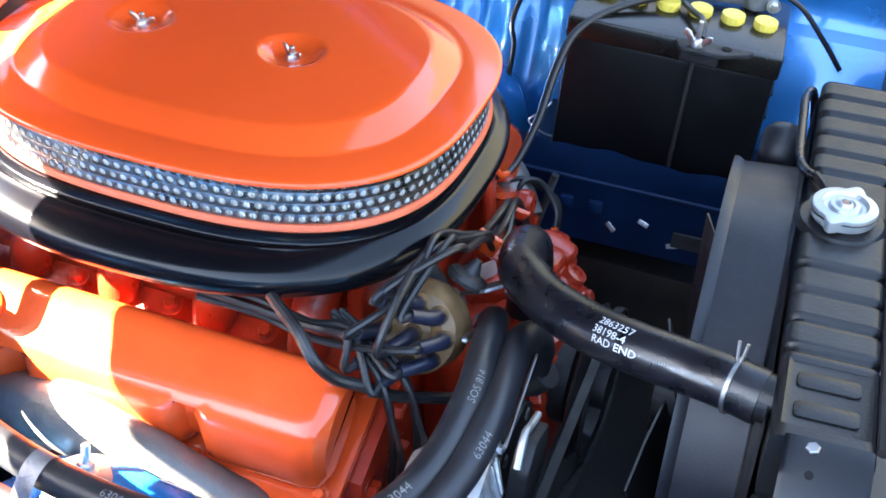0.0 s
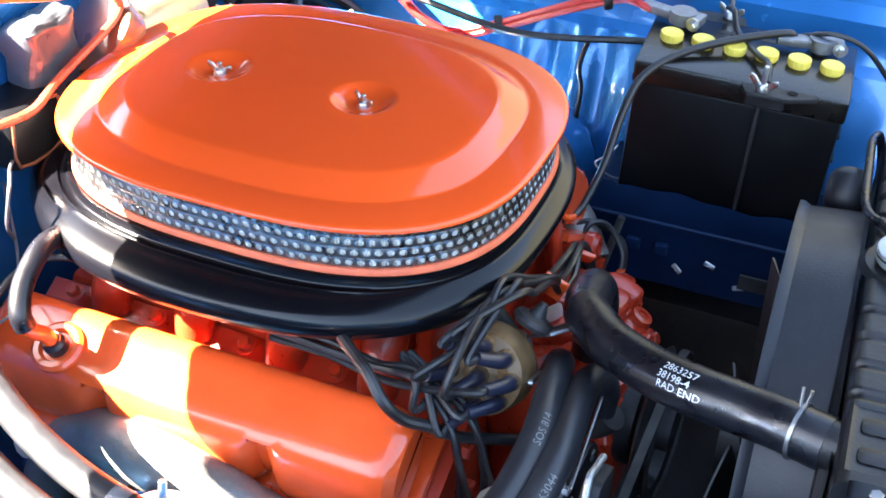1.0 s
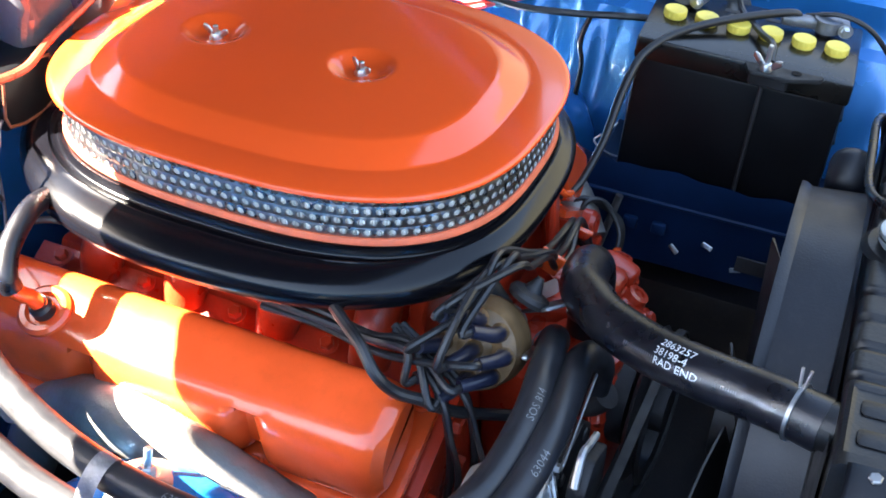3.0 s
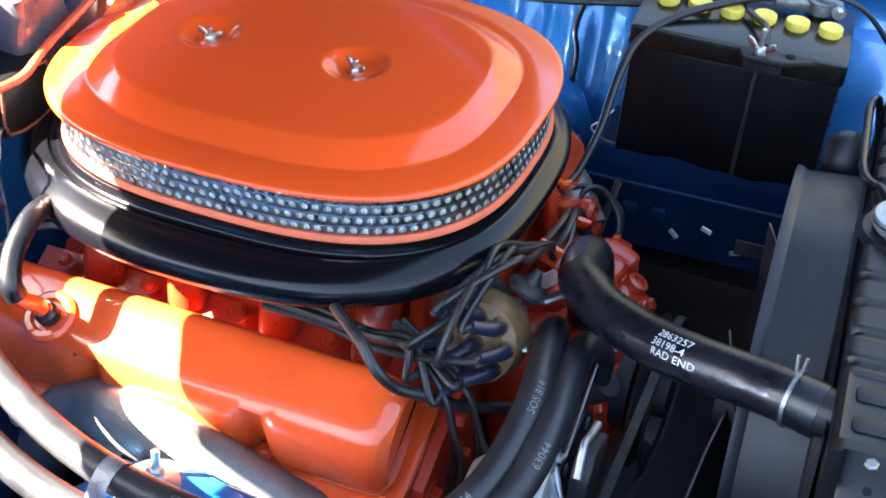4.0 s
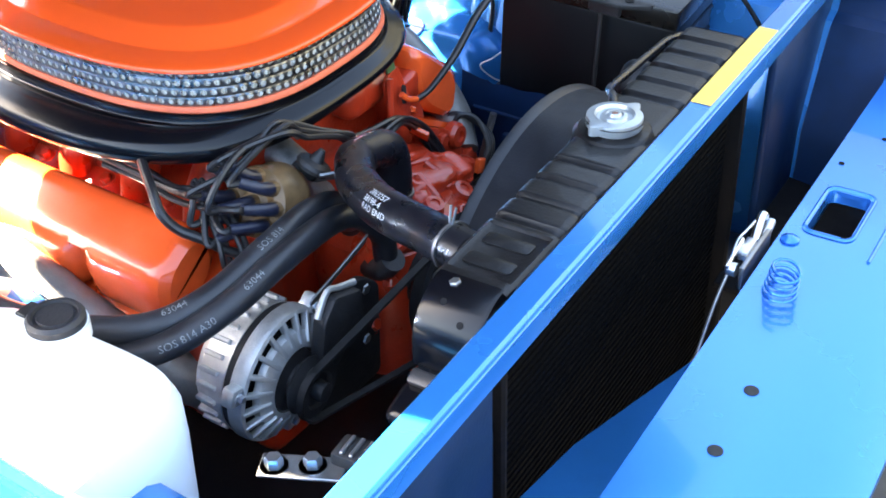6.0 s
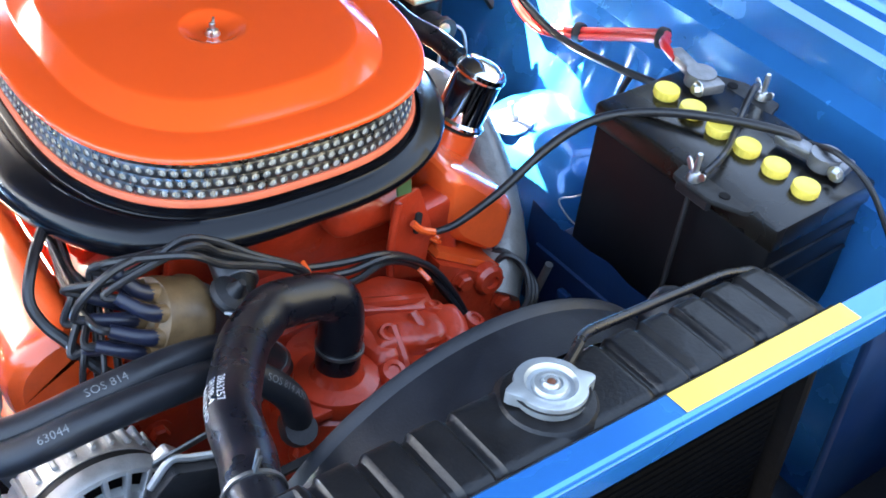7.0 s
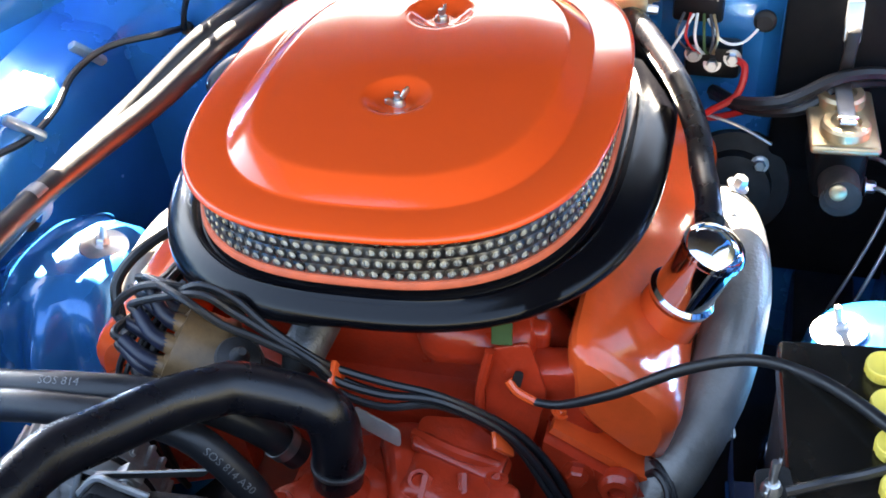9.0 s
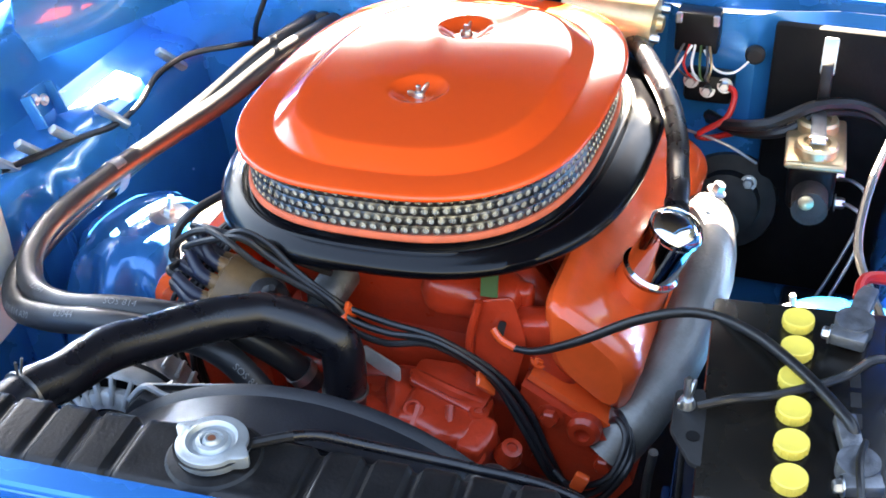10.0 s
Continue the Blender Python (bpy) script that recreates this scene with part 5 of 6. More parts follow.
part("return_wire", tube([(-0.045, 0.014, 0.016), (-0.020, 0.017, 0.022), (0.006, 0.015, 0.022), (0.020, 0.012, 0.026)], 0.0015, 8, 5), ZINC, latch)
wire("latch_rod", [LP @ Vector(p) for p in ((-0.058, 0.026, -0.002), (-0.10, 0.03, -0.05), (-0.20, 0.030, -0.17), (-0.205, 0.02, -0.175))], 0.0022, STEEL, "thin steel rod of the hood latch", "rod", res=5)
brace = prism([(0.128, -0.824), (-0.195, -0.752), (-0.42, -0.735), (-0.44, -1.02), (0.128, -1.02)], 0.008, 0.002, pose(0, 0, 0.600))
brace_ob = structure("latch_brace", brace, BLUE_IN, "blue lower panel below the hood latch with a pressed triangle", "panel")
part("pressing", tube([(0.010, -0.826, 0.604), (0.012, -0.890, 0.604), (-0.080, -0.885, 0.604), (-0.020, -0.828, 0.604), (0.010, -0.826, 0.604)], 0.004, 8, 5), BLUE_IN, brace_ob)
# two added sheets that make the shaded gap under the panel black
structure("gap_sheet_low", box(0.62, 0.30, 0.010, 0.002, 1, FRONT @ pose(0.555, -0.875, 0.520, 6, 0, 0)), DEEP_BLACK, "added black sheet standing for the dark gap below the latch panel", "baffle")
structure("gap_sheet_front", box(0.64, 0.010, 0.26, 0.002, 1, FRONT @ pose(0.38, -1.030, 0.590)), DEEP_BLACK, "added black sheet standing for the dark gap behind the grille", "baffle")

# relay bracket beside the radiator end
rel = thing("horn_relay", "bright metal relay on a small bracket beside the radiator", "relay", pose(-0.420, -0.694, 0.736, 0, 0, 8))
part("case", box(0.034, 0.030, 0.030, 0.003, 3), ZINC, rel, "bright plated case")
part("case_lip", box(0.038, 0.034, 0.004, 0.0015, 2, pose(0, 0, -0.014)), ZINC, rel)
part("bracket", box(0.110, 0.060, 0.004, 0.001, 1, pose(-0.020, 0.010, -0.018)), BLACK_SATIN, rel)
part("bracket_leg", box(0.030, 0.004, 0.060, 0.001, 1, pose(0.0, -0.022, -0.044)), BLACK_SATIN, rel)
part("socket", box(0.032, 0.042, 0.022, 0.004, 2, pose(-0.012, 0.038, -0.002)), GROMMET, rel, "black wire socket")
for k in range(3):
    part("blade", box(0.026, 0.004, 0.004, 0.001, 1, pose(-0.012, 0.028 + 0.010 * k, 0.010)), STEEL, rel)
part("arm", box(0.030, 0.080, 0.004, 0.001, 1, pose(-0.042, 0.080, -0.006, 0, 0, 20)), STEEL, rel)
bolts(rel, [pose(-0.036, 0.072, -0.004), pose(-0.052, 0.104, -0.004)], ZINC, 0.009, 0.011, "nut")

# washer bottle
jug = thing("washer_bottle", "milky white plastic washer bottle with black cap", "washer bottle", pose(-0.590, -0.384, 0.612, 0, 0, 3))


def bottle():
    rings = []
    for z, w, l in ((0, 0.092, 0.130), (0.01, 0.100, 0.138), (0.12, 0.102, 0.141), (0.165, 0.101, 0.140), (0.182, 0.095, 0.133), (0.190, 0.082, 0.118), (0.193, 0.05, 0.086)):
        rings.append(oval(w, l, 4.5, 0, 0, z, 64))
    bm = loft(rings)
    for v in bm.verts:
        v.co.z -= 0.16 * max(0.0, -v.co.x - 0.0) * (1 if v.co.z > 0.1 else 0)
    return bm


part("bottle", bottle(), JUG, jug)
part("neck", lathe([(0.031, 0.180), (0.031, 0.198)], 32, pose(0.080, 0.027, 0)), JUG, jug)
capj = part("cap", lathe([(0.027, 0.196), (0.029, 0.198), (0.029, 0.205), (0.026, 0.209), (0.0225, 0.2085), (0.0215, 0.2055), (0.0185, 0.2055), (0.0175, 0.2075), (0.004, 0.2075)], 36, pose(0.080, 0.027, 0)), TINT, jug, "dusty black snap cap")
part("tab", box(0.022, 0.014, 0.004, 0.001, 1, pose(0.078, 0.063, 0.201)), GROMMET, capj)


# ---- battery corner ----
BAT = pose(0.4907, -0.4008, 0.6165, 2.9, -0.8, 5.2)
bat = thing("battery", "black car battery with six yellow filler caps", "battery", BAT)
BW, BL, BH = 0.174, 0.278, 0.222
part("case", box(BW - 0.008, BL - 0.008, BH - 0.03, 0.006, 2, pose(0, 0, (BH - 0.03) / 2)), CASE, bat)
top = part("top_cover", box(BW, BL, 0.032, 0.005, 2, pose(0, 0, BH - 0.016)), CASE_TOP, bat, "black cover with a raised edge")
for z in (0.165, 0.130):
    part("case_rib", box(BW - 0.02, 0.006, 0.006, 0.002, 1, pose(0, -BL / 2 + 0.004, z)), CASE, bat)
capm = lathe([(0.0142, 0.0), (0.0142, 0.002), (0.0150, 0.003), (0.0155, 0.0105), (0.0153, 0.0120), (0.0142, 0.0127), (0.0125, 0.0120), (0.002, 0.0118)], 28)
first = None
for k in range(6):
    m = pose(-0.0036 - 0.00074 * k, 0.1051 - 0.0428 * k, BH - 0.001)
    if first is None:
        first = part("filler_cap", capm, YELLOW, bat, "yellow plastic filler cap", m)
        for j in range(14):
            a = 360 / 14 * j
            part("grip", box(0.0012, 0.0034, 0.0070, 0.0004, 1), YELLOW, first, "", pose(0, 0, 0, 0, 0, a) @ pose(0.0151, 0, 0.0065))
    else:
        c = copy_thing(first, m)
for y in (0.100, -0.090):
    part("post", lathe([(0.0100, 0.0), (0.0090, 0.018), (0.008, 0.019)], 20), LEAD, bat, "", pose(0.048, y, BH))
for y0 in (0.035, 0.008, -0.02):
    part("moulded_mark", box(0.010, 0.020, 0.0008, 0.0002, 1, pose(0.050, y0, BH)), TINT, bat)


def terminal(y, turn, label):
    t = thing("battery_terminal", label, "battery terminal", BAT @ pose(0.048, y, BH + 0.004, 0, 0, turn), "battery terminals")
    part("ring", lathe([(0.0105, 0.0), (0.0185, 0.0), (0.0185, 0.017), (0.0105, 0.017)], 24), LEAD, t)
    part("lug", box(0.050, 0.020, 0.013, 0.003, 2, pose(0.036, 0, 0.008)), LEAD, t)
    part("jaw", box(0.018, 0.034, 0.014, 0.003, 2, pose(-0.020, 0, 0.008)), LEAD, t)
    part("clamp_bolt", hexbolt(0.0065, 0.007), ZINC, t, "", axis_to((-0.022, 0.018, 0.009), (0, 1, 0)))
    return t


terminal(0.100, 75, "dull lead terminal clamp on the rear post")
terminal(-0.090, 100, "dull lead terminal clamp on the front post")

# hold-down clamps, one each side
for x, y, turn in ((-0.0988, -0.0354, 0), (0.0935, 0.046, 180)):
    h = thing("battery_clamp", "black battery hold down bracket with a wing nut", "battery clamp", BAT @ pose(x, y, BH - 0.016, 0, 0, turn), "battery clamps")
    part("bracket", prism(rounded([(-0.014, -0.026), (0.006, -0.062), (0.024, -0.070), (0.026, -0.050), (0.020, -0.016), (0.013, 0.034), (-0.014, 0.026)], 0.005), 0.007, 0.0015, pose(0, 0, 0.010, 0, 4, 0)), GROMMET, h)
    part("foot", box(0.008, 0.050, 0.018, 0.003, 1, pose(-0.003, 0, 0.003)), BLACK_SATIN, h)
    part("eye", lathe([(0.0065, 0.0), (0.0065, 0.0008)], 18, pose(0.007, -0.032, 0.0172, 0, 4, 0)), DEEP_BLACK, h)
    part("rod", lathe([(0.0030, -0.20), (0.0030, 0.012)], 12, pose(-0.002, 0.006, 0)), TINT, h, "dark rusty rod")
    part("thread", lathe([(0.0034, 0.010), (0.0034, 0.050), (0.0028, 0.052)], 12, pose(-0.002, 0.006, 0)), ZINC, h)
    part("wing_nut", wing_nut(), ZINC, h, "", pose(-0.002, 0.006, 0.018, 0, 0, 70))
wire("hold_down_rod", [BAT @ Vector(p) for p in ((-0.090, -0.034, BH + 0.008), (-0.06, -0.030, BH + 0.018), (-0.02, -0.010, BH + 0.012), (0.035, 0.022, BH + 0.012), (0.062, 0.034, BH + 0.028), (0.085, 0.044, BH + 0.022))], 0.0042, BLACK_SATIN,
     "thin black rod across the battery top", "rod")

# tray in the shade darkened blue
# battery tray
tray = thing("battery_tray", "blue battery tray with a folded lip, darkened for shade", "battery tray", BAT @ pose(0, 0, -0.004))
part("floor", box(BW + 0.05, BL + 0.05, 0.006, 0.002, 1, pose(0.0, 0, 0)), SHADE_BLUE, tray)
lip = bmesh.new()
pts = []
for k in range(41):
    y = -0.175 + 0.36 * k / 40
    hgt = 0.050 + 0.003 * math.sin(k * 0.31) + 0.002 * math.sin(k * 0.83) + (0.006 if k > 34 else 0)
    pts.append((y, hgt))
# lower edge set inward to turn the lip darker
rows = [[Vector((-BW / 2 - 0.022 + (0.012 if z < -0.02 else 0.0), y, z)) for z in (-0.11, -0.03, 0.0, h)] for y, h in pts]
part("side_lip", loft(rows, False, (False, False)), SHADE_BLUE, tray)
part("front_lip", box(BW + 0.045, 0.003, 0.05, 0.001, 1, pose(0, -BL / 2 - 0.02, 0.022)), SHADE_BLUE, tray)
part("leg", box(0.05, 0.26, 0.16, 0.006, 2, pose(0.03, 0, -0.085)), SHADE_BLUE, tray)
part("flap", box(0.004, 0.055, 0.022, 0.001, 1, pose(-0.130, -0.085, -0.050, 0, 12, 0)), TINT, tray, "dull bare metal flap")
for y, z, a in ((-0.015, -0.040, 20), (-0.060, -0.066, -15), (0.028, -0.058, 40)):
    part("bare_tab", box(0.003, 0.016, 0.007, 0.001, 1, pose(-0.124, y, z, a, 18, 0)), ZINC, tray, "bright bare metal tab")
for y in (0.095, 0.055):
    part("weld_bracket", box(0.010, 0.020, 0.018, 0.003, 2, pose(-0.118, y, -0.035)), SHADE_BLUE, tray)
wire("tray_wire", [(0.430, -0.262, 0.690), (0.410, -0.255, 0.684), (0.399, -0.240, 0.672), (0.403, -0.262, 0.655), (0.410, -0.285, 0.650)], 0.0013, ZINC, "thin bright wire bent along the tray lip", "wire", seg=6)

# cables of the battery
term = BAT @ Vector((0.048, -0.090, BH + 0.012))
neg = [(0.176, -0.281, 0.724), (0.205, -0.285, 0.730), (0.255, -0.292, 0.762), (0.318, -0.292, 0.805), (0.375, -0.300, 0.832), (0.430, -0.335, 0.848), (0.485, -0.392, 0.856), (0.530, -0.450, 0.858), (term.x - 0.004, term.y + 0.035, term.z + 0.002)]
wire("ground_cable", neg, lambda t: 0.0040 + 0.0016 * min(1.0, t * 3), CABLE, "thick black battery cable arching from the engine", "battery cable", seg=12)
wire("cable_end", [(0.150, -0.275, 0.742), (0.160, -0.279, 0.732), (0.178, -0.281, 0.724)], 0.0044, ENGINE, "orange overpainted cable end bolted to the engine", "cable end")
wire("body_ground_wire", [(term.x + 0.004, term.y + 0.03, term.z + 0.004), (0.545, -0.512, 0.862), (0.552, -0.555, 0.846), (0.560, -0.595, 0.800), (0.565, -0.625, 0.760)], 0.0036, CABLE, "thin black wire from battery to body", "wire")
posr = BAT @ Vector((0.048, 0.100, BH + 0.012))
for k in range(3):
    o = Vector((0.004 * k, 0.006 * k, 0.006 * (k % 2)))
    wire("positive_cable", [posr + Vector((0.0, 0.045, 0.002)), posr + Vector((0.006, 0.075, 0.006)) + o * 0.3, Vector((0.578, -0.195, 0.838)) + o, Vector((0.590, -0.120, 0.803)) + o, Vector((0.592, -0.012, 0.752)) + o,
                            Vector((0.580, 0.05, 0.733)) + o, Vector((0.572, 0.10, 0.748)) + o, Vector((0.585, 0.16, 0.785)) + o, Vector((0.608, 0.23, 0.82)) + o, Vector((0.625, 0.31, 0.85)) + o], 0.0050, RED_CABLE,
         "red battery cable running back along the fender", "battery cable", "positive cables")
for p in ((0.582, -0.185, 0.836), (0.598, -0.01, 0.756)):
    tagged(part("cable_tie", lathe([(0.0135, -0.006), (0.0145, -0.004), (0.0145, 0.004), (0.0135, 0.006)], 20, axis_to(p, (0.4, -1, 0.1))), GROMMET), "black tape band round the red cables", "cable tie", "cable ties")
wire("fender_harness", [(0.600, -0.32, 0.78), (0.575, -0.24, 0.785), (0.545, -0.14, 0.782), (0.525, -0.05, 0.785), (0.53, 0.06, 0.80), (0.55, 0.18, 0.815)], 0.0055, CABLE, "black taped harness along the inner fender", "wire harness")
wire("fender_harness", [(0.555, -0.17, 0.783), (0.548, -0.16, 0.74), (0.55, -0.165, 0.70), (0.548, -0.16, 0.64)], 0.0040, CABLE, "black taped harness dropping behind the battery", "wire harness")


# ---- shock towers ----
def tower(s):
    cx, cy, dz = (-0.432, -0.085, -0.012) if s < 0 else (0.528, -0.070, -0.012)
    rings = []
    for z, r in ((0.30, 0.150), (0.45, 0.135), (0.56, 0.118), (0.62, 0.106), (0.652, 0.094), (0.668, 0.078), (0.674, 0.058), (0.676, 0.03)):
        ring = []
        for k in range(72):
            a = 2 * math.pi * k / 72
            rr = r * (1 + (0.11 if 0.31 < z < 0.63 else 0.075 if z < 0.66 else 0.03 if z < 0.67 else 0.0) * math.sin(a * 8 + 0.6) * (1.0 if s < 0 else 0.4))
            if s > 0:
                rr *= (abs(math.cos(a)) ** 3.4 + abs(math.sin(a)) ** 3.4) ** (-1 / 3.4)
            ring.append(Vector((cx + rr * math.cos(a) * 0.86, cy + rr * math.sin(a) * 1.15, z + dz)))
        rings.append(ring)
    return loft(rings), cx, cy, dz


for s, side in ((-1, "passenger"), (1, "driver")):
    bm, cx, cy, dz = tower(s)
    tob = structure("shock_tower", bm, BLUE_IN, "blue painted " + side + " side shock tower", "shock tower")
    px = cx - s * (0.035 if s < 0 else 0.060)
    part("shock_plate", lathe([(0.030, 0.0), (0.030, 0.003), (0.018, 0.006), (0.010, 0.007)], 28), ZINC, tob, "bright washer plate", pose(px, cy + 0.025, dz + 0.672, 0, s * -12, 0))
    part("stud", lathe([(0.0042, 0), (0.0042, 0.030), (0.0032, 0.031)], 14), ZINC, tob, "", pose(px, cy + 0.025, dz + 0.676, 0, s * -12, 0))
    part("nut", hexbolt(0.009, 0.008), ZINC, tob, "", pose(px, cy + 0.025, dz + 0.679, 0, s * -12, 0))

# ---- firewall things ----
mc = thing("brake_master_cylinder", "black brake master cylinder with gold plated lid", "master cylinder", pose(0.456, 0.222, 0.690, 0, 0, 4))
part("reservoir", box(0.062, 0.114, 0.075, 0.012, 3, pose(0, 0.004, 0.028)), CASE, mc)
part("bore", lathe([(0.024, -0.09), (0.024, 0.09)], 28, axis_to((0.0, 0.0, 0.020), (0, 1, 0))), CAST_IRON, mc)
part("nose", lathe([(0.020, 0), (0.020, 0.012), (0.010, 0.014)], 24, axis_to((0.0, -0.085, 0.030), (0, -1, 0))), CAST_IRON, mc)
lidm = part("lid", box(0.080, 0.135, 0.012, 0.005, 3, pose(0, 0, 0.071)), ZINC_GOLD, mc, "gold plated pressed lid")
for y in (-0.033, 0.036):
    part("dome", lathe([(0.029, 0), (0.029, 0.012), (0.026, 0.016), (0.018, 0.0165), (0.015, 0.013), (0.002, 0.013)], 36), ZINC_GOLD, lidm, "", pose(0, y, 0.076))
bailm = part("bail", box(0.020, 0.110, 0.004, 0.0015, 1, pose(0, 0.005, 0.098)), ZINC, mc, "bright steel bail")
part("bail_loop", tube([(-0.009, -0.035, 0.096), (-0.010, -0.045, 0.104), (0.0, -0.050, 0.106), (0.010, -0.045, 0.104), (0.009, -0.035, 0.096)], 0.0022, 8, 5), ZINC, bailm)
for y in (-0.03, 0.045):
    part("line_fitting", hexbolt(0.008, 0.012), ZINC, mc, "", axis_to((0.036, y, 0.0), (1, 0, 0)))
part("switch", lathe([(0.010, 0), (0.010, 0.004), (0.006, 0.006)], 20, axis_to((-0.006, -0.098, 0.036), (0, -1, 0.15))), ZINC_GOLD, mc)
for k, (y, dz) in enumerate(((0.195, 0.0), (0.262, 0.0))):
    wire("brake_line", [(0.494, y, 0.690), (0.515, y - 0.01, 0.692), (0.532, y - 0.02, 0.680), (0.530, y - 0.035, 0.640), (0.505, y - 0.06, 0.57), (0.475, y - 0.085, 0.50), (0.45, y - 0.10, 0.42)], 0.0028, ZINC,
         "thin bright brake line bent down from the master cylinder", "brake line", "brake lines")
black_plate = thing("firewall_dark_plate", "black plate on the firewall behind the master cylinder, widened to stand for shade", "bracket plate", pose(0.455, 0.318, 0.78))
# extra width and the lower plate stand for shade on the firewall
part("plate", box(0.215, 0.02, 0.26, 0.006, 2, pose(0.030, 0, -0.02)), DEEP_BLACK, black_plate)
part("lower_plate", box(0.300, 0.012, 0.20, 0.006, 2, pose(0.012, 0.003, -0.225)), DEEP_BLACK, black_plate)
part("strut", box(0.020, 0.05, 0.012, 0.003, 2, pose(0.0, -0.04, 0.085, 62, 0, 0)), ZINC, black_plate)
part("strut_arm", box(0.016, 0.012, 0.11, 0.003, 2, pose(0.0, -0.045, 0.035, 20, 0, 0)), BLACK_SATIN, black_plate)
wire("speedometer_cable", [(0.30, 0.30, 0.742), (0.335, 0.25, 0.758), (0.39, 0.235, 0.775), (0.455, 0.262, 0.800), (0.52, 0.285, 0.790), (0.575, 0.25, 0.755), (0.60, 0.19, 0.70)], 0.0085, CABLE, "black cable looping over the master cylinder", "cable")
wire("speedometer_cable", [(0.30, 0.305, 0.735), (0.35, 0.262, 0.742), (0.41, 0.245, 0.760), (0.46, 0.27, 0.785), (0.53, 0.30, 0.77), (0.60, 0.27, 0.72)], 0.0075, CABLE, "black cable looping over the master cylinder", "cable")
wire("throttle_rod", [(0.19, 0.30, 0.740), (0.26, 0.262, 0.738), (0.33, 0.245, 0.730), (0.38, 0.245, 0.705)], 0.0022, ZINC, "thin bright throttle rod across the firewall", "rod")

wip = thing("wiper_motor", "beige cylindrical wiper motor on the firewall", "wiper motor", axis_to((0.122, 0.296, 0.884), (1, -0.03, -0.06)))
part("can", lathe([(0.030, -0.04), (0.040, -0.038), (0.042, -0.030), (0.042, 0.085), (0.039, 0.093), (0.014, 0.096), (0.012, 0.104), (0.004, 0.106)], 40), ZINC_GOLD, wip)
part("gear_case", lathe([(0.058, -0.015), (0.060, 0.0), (0.058, 0.018), (0.03, 0.022)], 40, axis_to(wip.matrix_basis.inverted() @ Vector((0.040, 0.300, 0.905)), (0.15, 0.75, -0.6))), COPPER, wip, "brown round gear case")
bolts(wip, [pose(0.030, 0.010, 0.094), pose(-0.030, -0.010, 0.094)], ZINC, 0.006, 0.012, "nut")
for k in range(4):
    wire("wiper_wire", [(0.02 + 0.006 * k, 0.26, 0.905), (0.0 - 0.01 * k, 0.225 - 0.006 * k, 0.892), (-0.03 - 0.012 * k, 0.225, 0.86), (-0.05 - 0.01 * k, 0.27, 0.83), (-0.03, 0.325, 0.80)], 0.0018, (COPPER, ZINC_GOLD, CABLE, VINYL)[k],
         "thin coloured wire at the wiper motor", "wire", "wiper wires")
sleeve = thing("vinyl_sleeve", "crumpled grey vinyl sleeve on the firewall", "sleeve", pose(-0.048, 0.312, 0.912))
bm = box(0.090, 0.05, 0.110, 0.012, 3)
bmesh.ops.subdivide_edges(bm, edges=bm.edges[:], cuts=5, use_grid_fill=True)
for v in bm.verts:
    v.co += Vector((noise.noise(v.co * 30), noise.noise(v.co * 30 + Vector((5, 0, 0))), noise.noise(v.co * 22))) * 0.007
    v.co += Vector((0, noise.noise(v.co * 75), noise.noise(v.co * 75 + Vector((0, 9, 0))))) * 0.004
part("cover", bm, VINYL, sleeve)
hb = thing("heater_valve_box", "black box with a red edged lid on the firewall", "control box", pose(-0.118, 0.306, 0.862))
part("box", box(0.085, 0.066, 0.070, 0.006, 2), CASE, hb)
part("edge", tube([(-0.038, -0.034, 0.028), (0.038, -0.034, 0.028), (0.038, -0.034, -0.028), (-0.038, -0.034, -0.028), (-0.038, -0.034, 0.026)], 0.002, 6, 3), COPPER, hb)
wire("vacuum_wire", [(-0.150, 0.268, 1.036), (-0.067, 0.268, 1.006), (0.008, 0.268, 0.983), (0.048, 0.268, 0.956), (0.037, 0.268, 0.938), (-0.005, 0.268, 0.926), (-0.081, 0.268, 0.908), (-0.124, 0.268, 0.893), (-0.179, 0.275, 0.896)], 0.0052, RED_WIRE, "glossy red brown wire looping before the firewall", "wire")
wire("choke_wire", [(-0.135, 0.30, 0.83), (-0.19, 0.255, 0.855), (-0.225, 0.225, 0.86), (-0.24, 0.225, 0.82), (-0.21, 0.25, 0.775)], 0.0022, VINYL, "thin grey wire loop by the firewall", "wire")
wire("choke_wire", [(-0.15, 0.31, 0.80), (-0.23, 0.23, 0.77), (-0.30, 0.18, 0.76), (-0.34, 0.20, 0.75)], 0.0018, VINYL, "thin grey wire loop by the firewall", "wire")

con = thing("wiring_connector", "black multi pin wiring connector with loose coloured wires", "connector", pose(0.272, 0.318, 0.866))
part("shell", box(0.062, 0.035, 0.060, 0.005, 2), CASE, con)
for x in (-0.026, 0.026):
    part("clip", box(0.010, 0.006, 0.016, 0.002, 1, pose(x, -0.019, 0.022)), ZINC, con)
for k, (x, mt) in enumerate(((-0.016, VINYL), (-0.008, RED_CABLE), (0.0, JUG), (0.008, GREEN_TAPE), (0.016, VINYL), (0.020, ZINC_GOLD))):
    wire("connector_wire", [(0.272 + x, 0.298, 0.850), (0.272 + x * 1.4, 0.276, 0.830), (0.280 + x * 0.8, 0.280, 0.808), (0.292 + x * 0.3, 0.30, 0.795)], 0.0019, mt, "thin coloured wire from the connector", "wire", "connector wires", 6, 6)
wire("connector_wire", [(0.268, 0.296, 0.850), (0.250, 0.270, 0.822), (0.232, 0.268, 0.790), (0.20, 0.285, 0.765)], 0.0019, JUG, "thin pale wire from the connector", "wire", "connector wires", 6, 6)
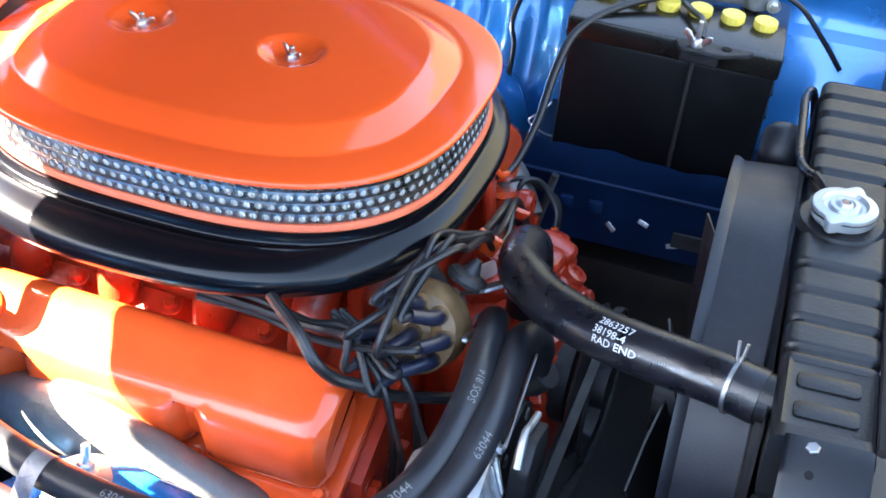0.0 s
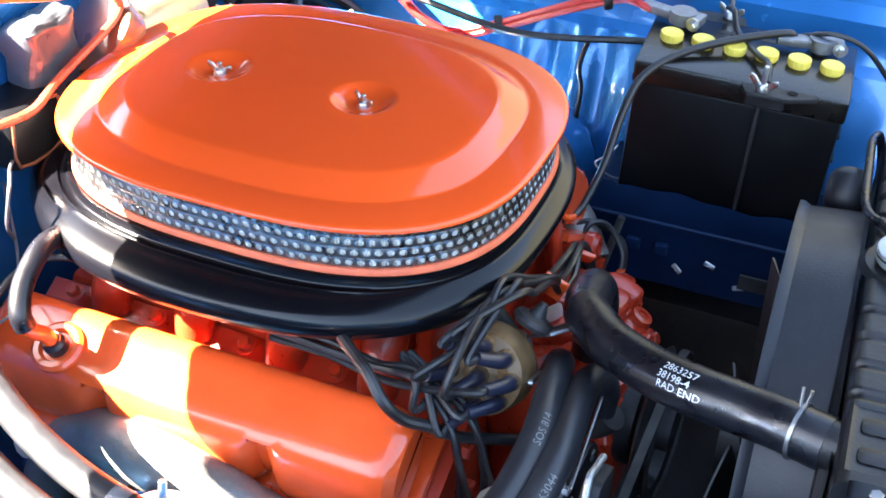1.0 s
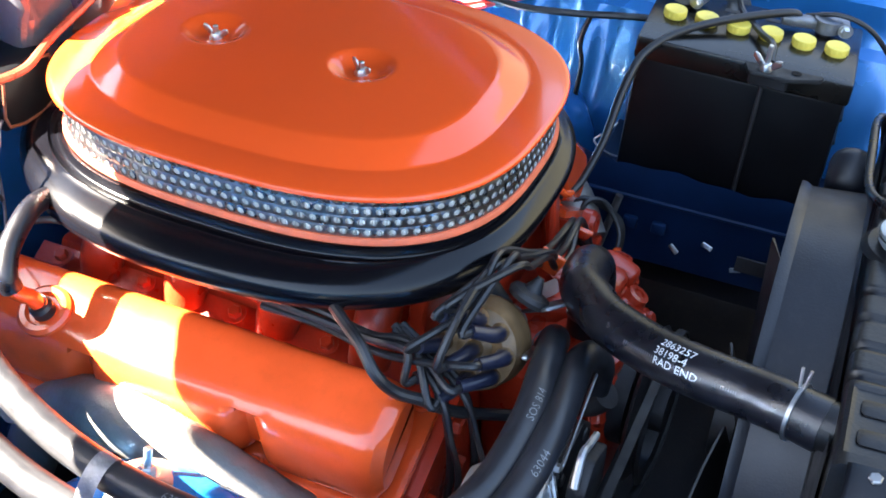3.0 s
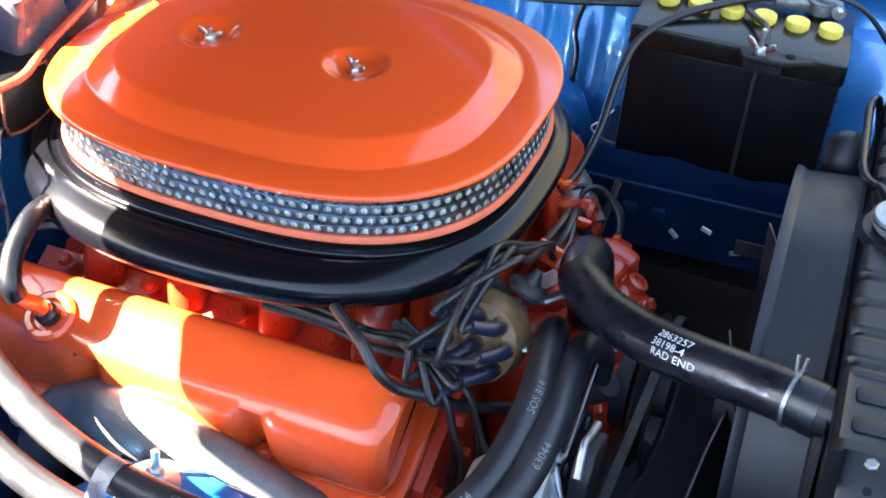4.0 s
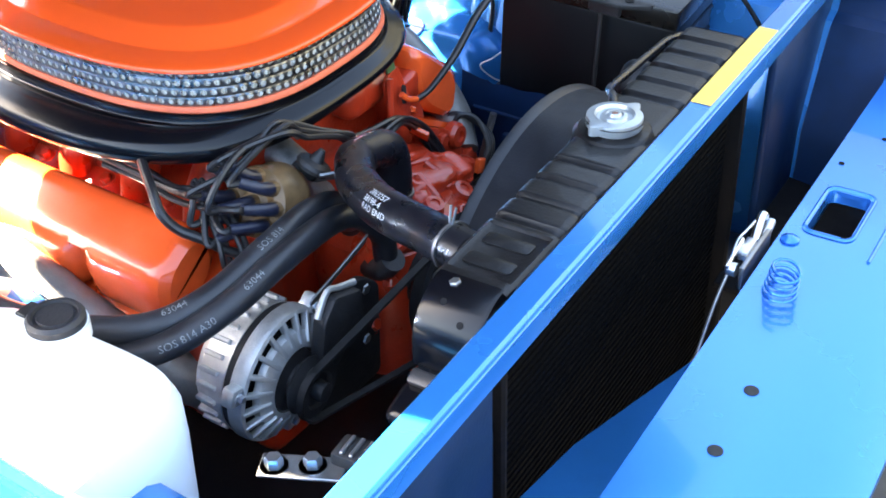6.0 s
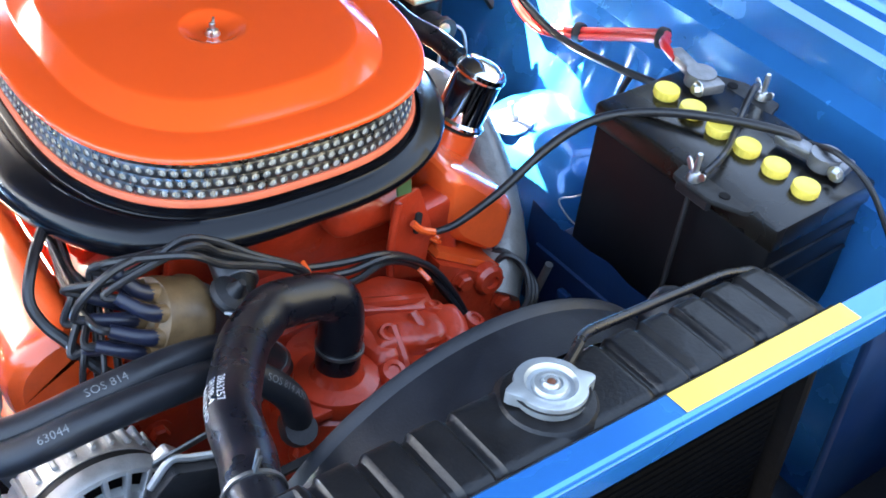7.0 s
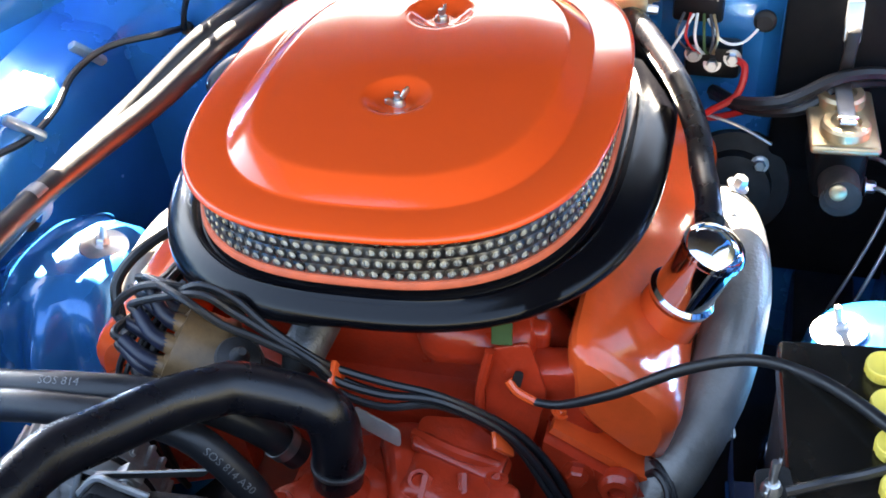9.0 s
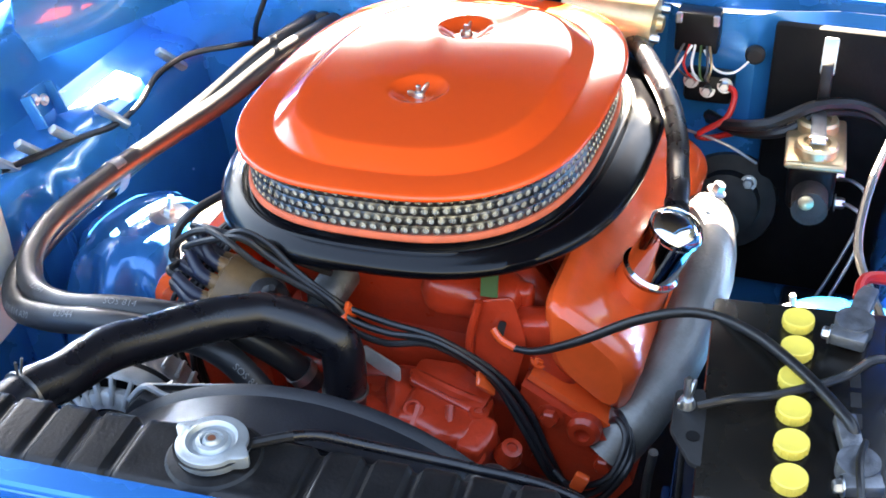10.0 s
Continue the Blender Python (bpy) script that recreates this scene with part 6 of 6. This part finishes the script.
wire("connector_wire", [(0.285, 0.296, 0.845), (0.305, 0.285, 0.822), (0.330, 0.292, 0.818), (0.352, 0.318, 0.832)], 0.0019, JUG, "thin pale wire from the connector", "wire", "connector wires", 6, 6)
rly = thing("starter_relay", "black starter relay with bright studs on the firewall", "relay", pose(0.296, 0.305, 0.788))
part("body", box(0.070, 0.035, 0.045, 0.008, 2), CASE, rly)
bolts(rly, [axis_to((x, -0.018, z), (0, -1, 0.2)) for x, z in ((0.0, 0.0), (-0.024, 0.012), (0.024, 0.010))], ZINC, 0.0075, 0.012, "stud")
wire("relay_cable", [(0.318, 0.288, 0.798), (0.336, 0.272, 0.795), (0.330, 0.255, 0.765), (0.300, 0.250, 0.742), (0.292, 0.262, 0.726), (0.310, 0.270, 0.722), (0.34, 0.268, 0.735)], 0.0045, RED_CABLE, "red cable looping from the relay", "cable", res=9)
for p, r in (((0.354, 0.318, 0.838), 0.014), ((-0.437, 0.330, 0.752), 0.010), ((-0.31, 0.322, 0.803), 0.020), ((-0.265, 0.322, 0.806), 0.020)):
    tagged(part("grommet", lathe([(r, 0), (r, 0.006), (r * 0.7, 0.010), (r * 0.3, 0.010)], 24), GROMMET, None, "", axis_to(p, (0, -1, 0))), "black rubber grommet in the firewall", "grommet", "grommets")
bb = thing("steering_column_boot", "round black rubber boot at the firewall foot", "boot", axis_to((0.34, 0.31, 0.60), (0, -1, 0.3)))
part("boot", lathe([(0.075, 0), (0.072, 0.015), (0.050, 0.020), (0.048, 0.045), (0.02, 0.05)], 36), GROMMET, bb)
part("bolt", hexbolt(0.008, 0.010), ZINC, bb, "", pose(0.03, 0.04, 0.045))

# passenger side harness on the inner fender, with its pale clips
wire("fender_wire", [(-0.437, 0.32, 0.756), (-0.46, 0.285, 0.762), (-0.525, 0.255, 0.752), (-0.555, 0.205, 0.736), (-0.553, 0.135, 0.718), (-0.553, 0.065, 0.718), (-0.562, -0.005, 0.733), (-0.578, -0.085, 0.744), (-0.60, -0.145, 0.748)], 0.0050, CABLE,
     "black wire clipped along the passenger side inner fender", "wire")
wire("fender_wire", [(-0.437, 0.318, 0.756), (-0.42, 0.30, 0.80), (-0.40, 0.305, 0.85), (-0.395, 0.318, 0.90)], 0.0045, CABLE, "black wire rising on the firewall", "wire")
for p, t in (((-0.555, 0.250, 0.742), 30), ((-0.557, 0.070, 0.730), 20), ((-0.572, -0.030, 0.748), 60), ((-0.588, -0.085, 0.750), 50), ((-0.597, -0.135, 0.752), 50)):
    c = tagged(part("harness_clip", box(0.015, 0.012, 0.062, 0.004, 2, pose(*p, 30, -35, t - 20)), PLATED), "pale metal harness clip on the inner fender", "clip", "harness clips")
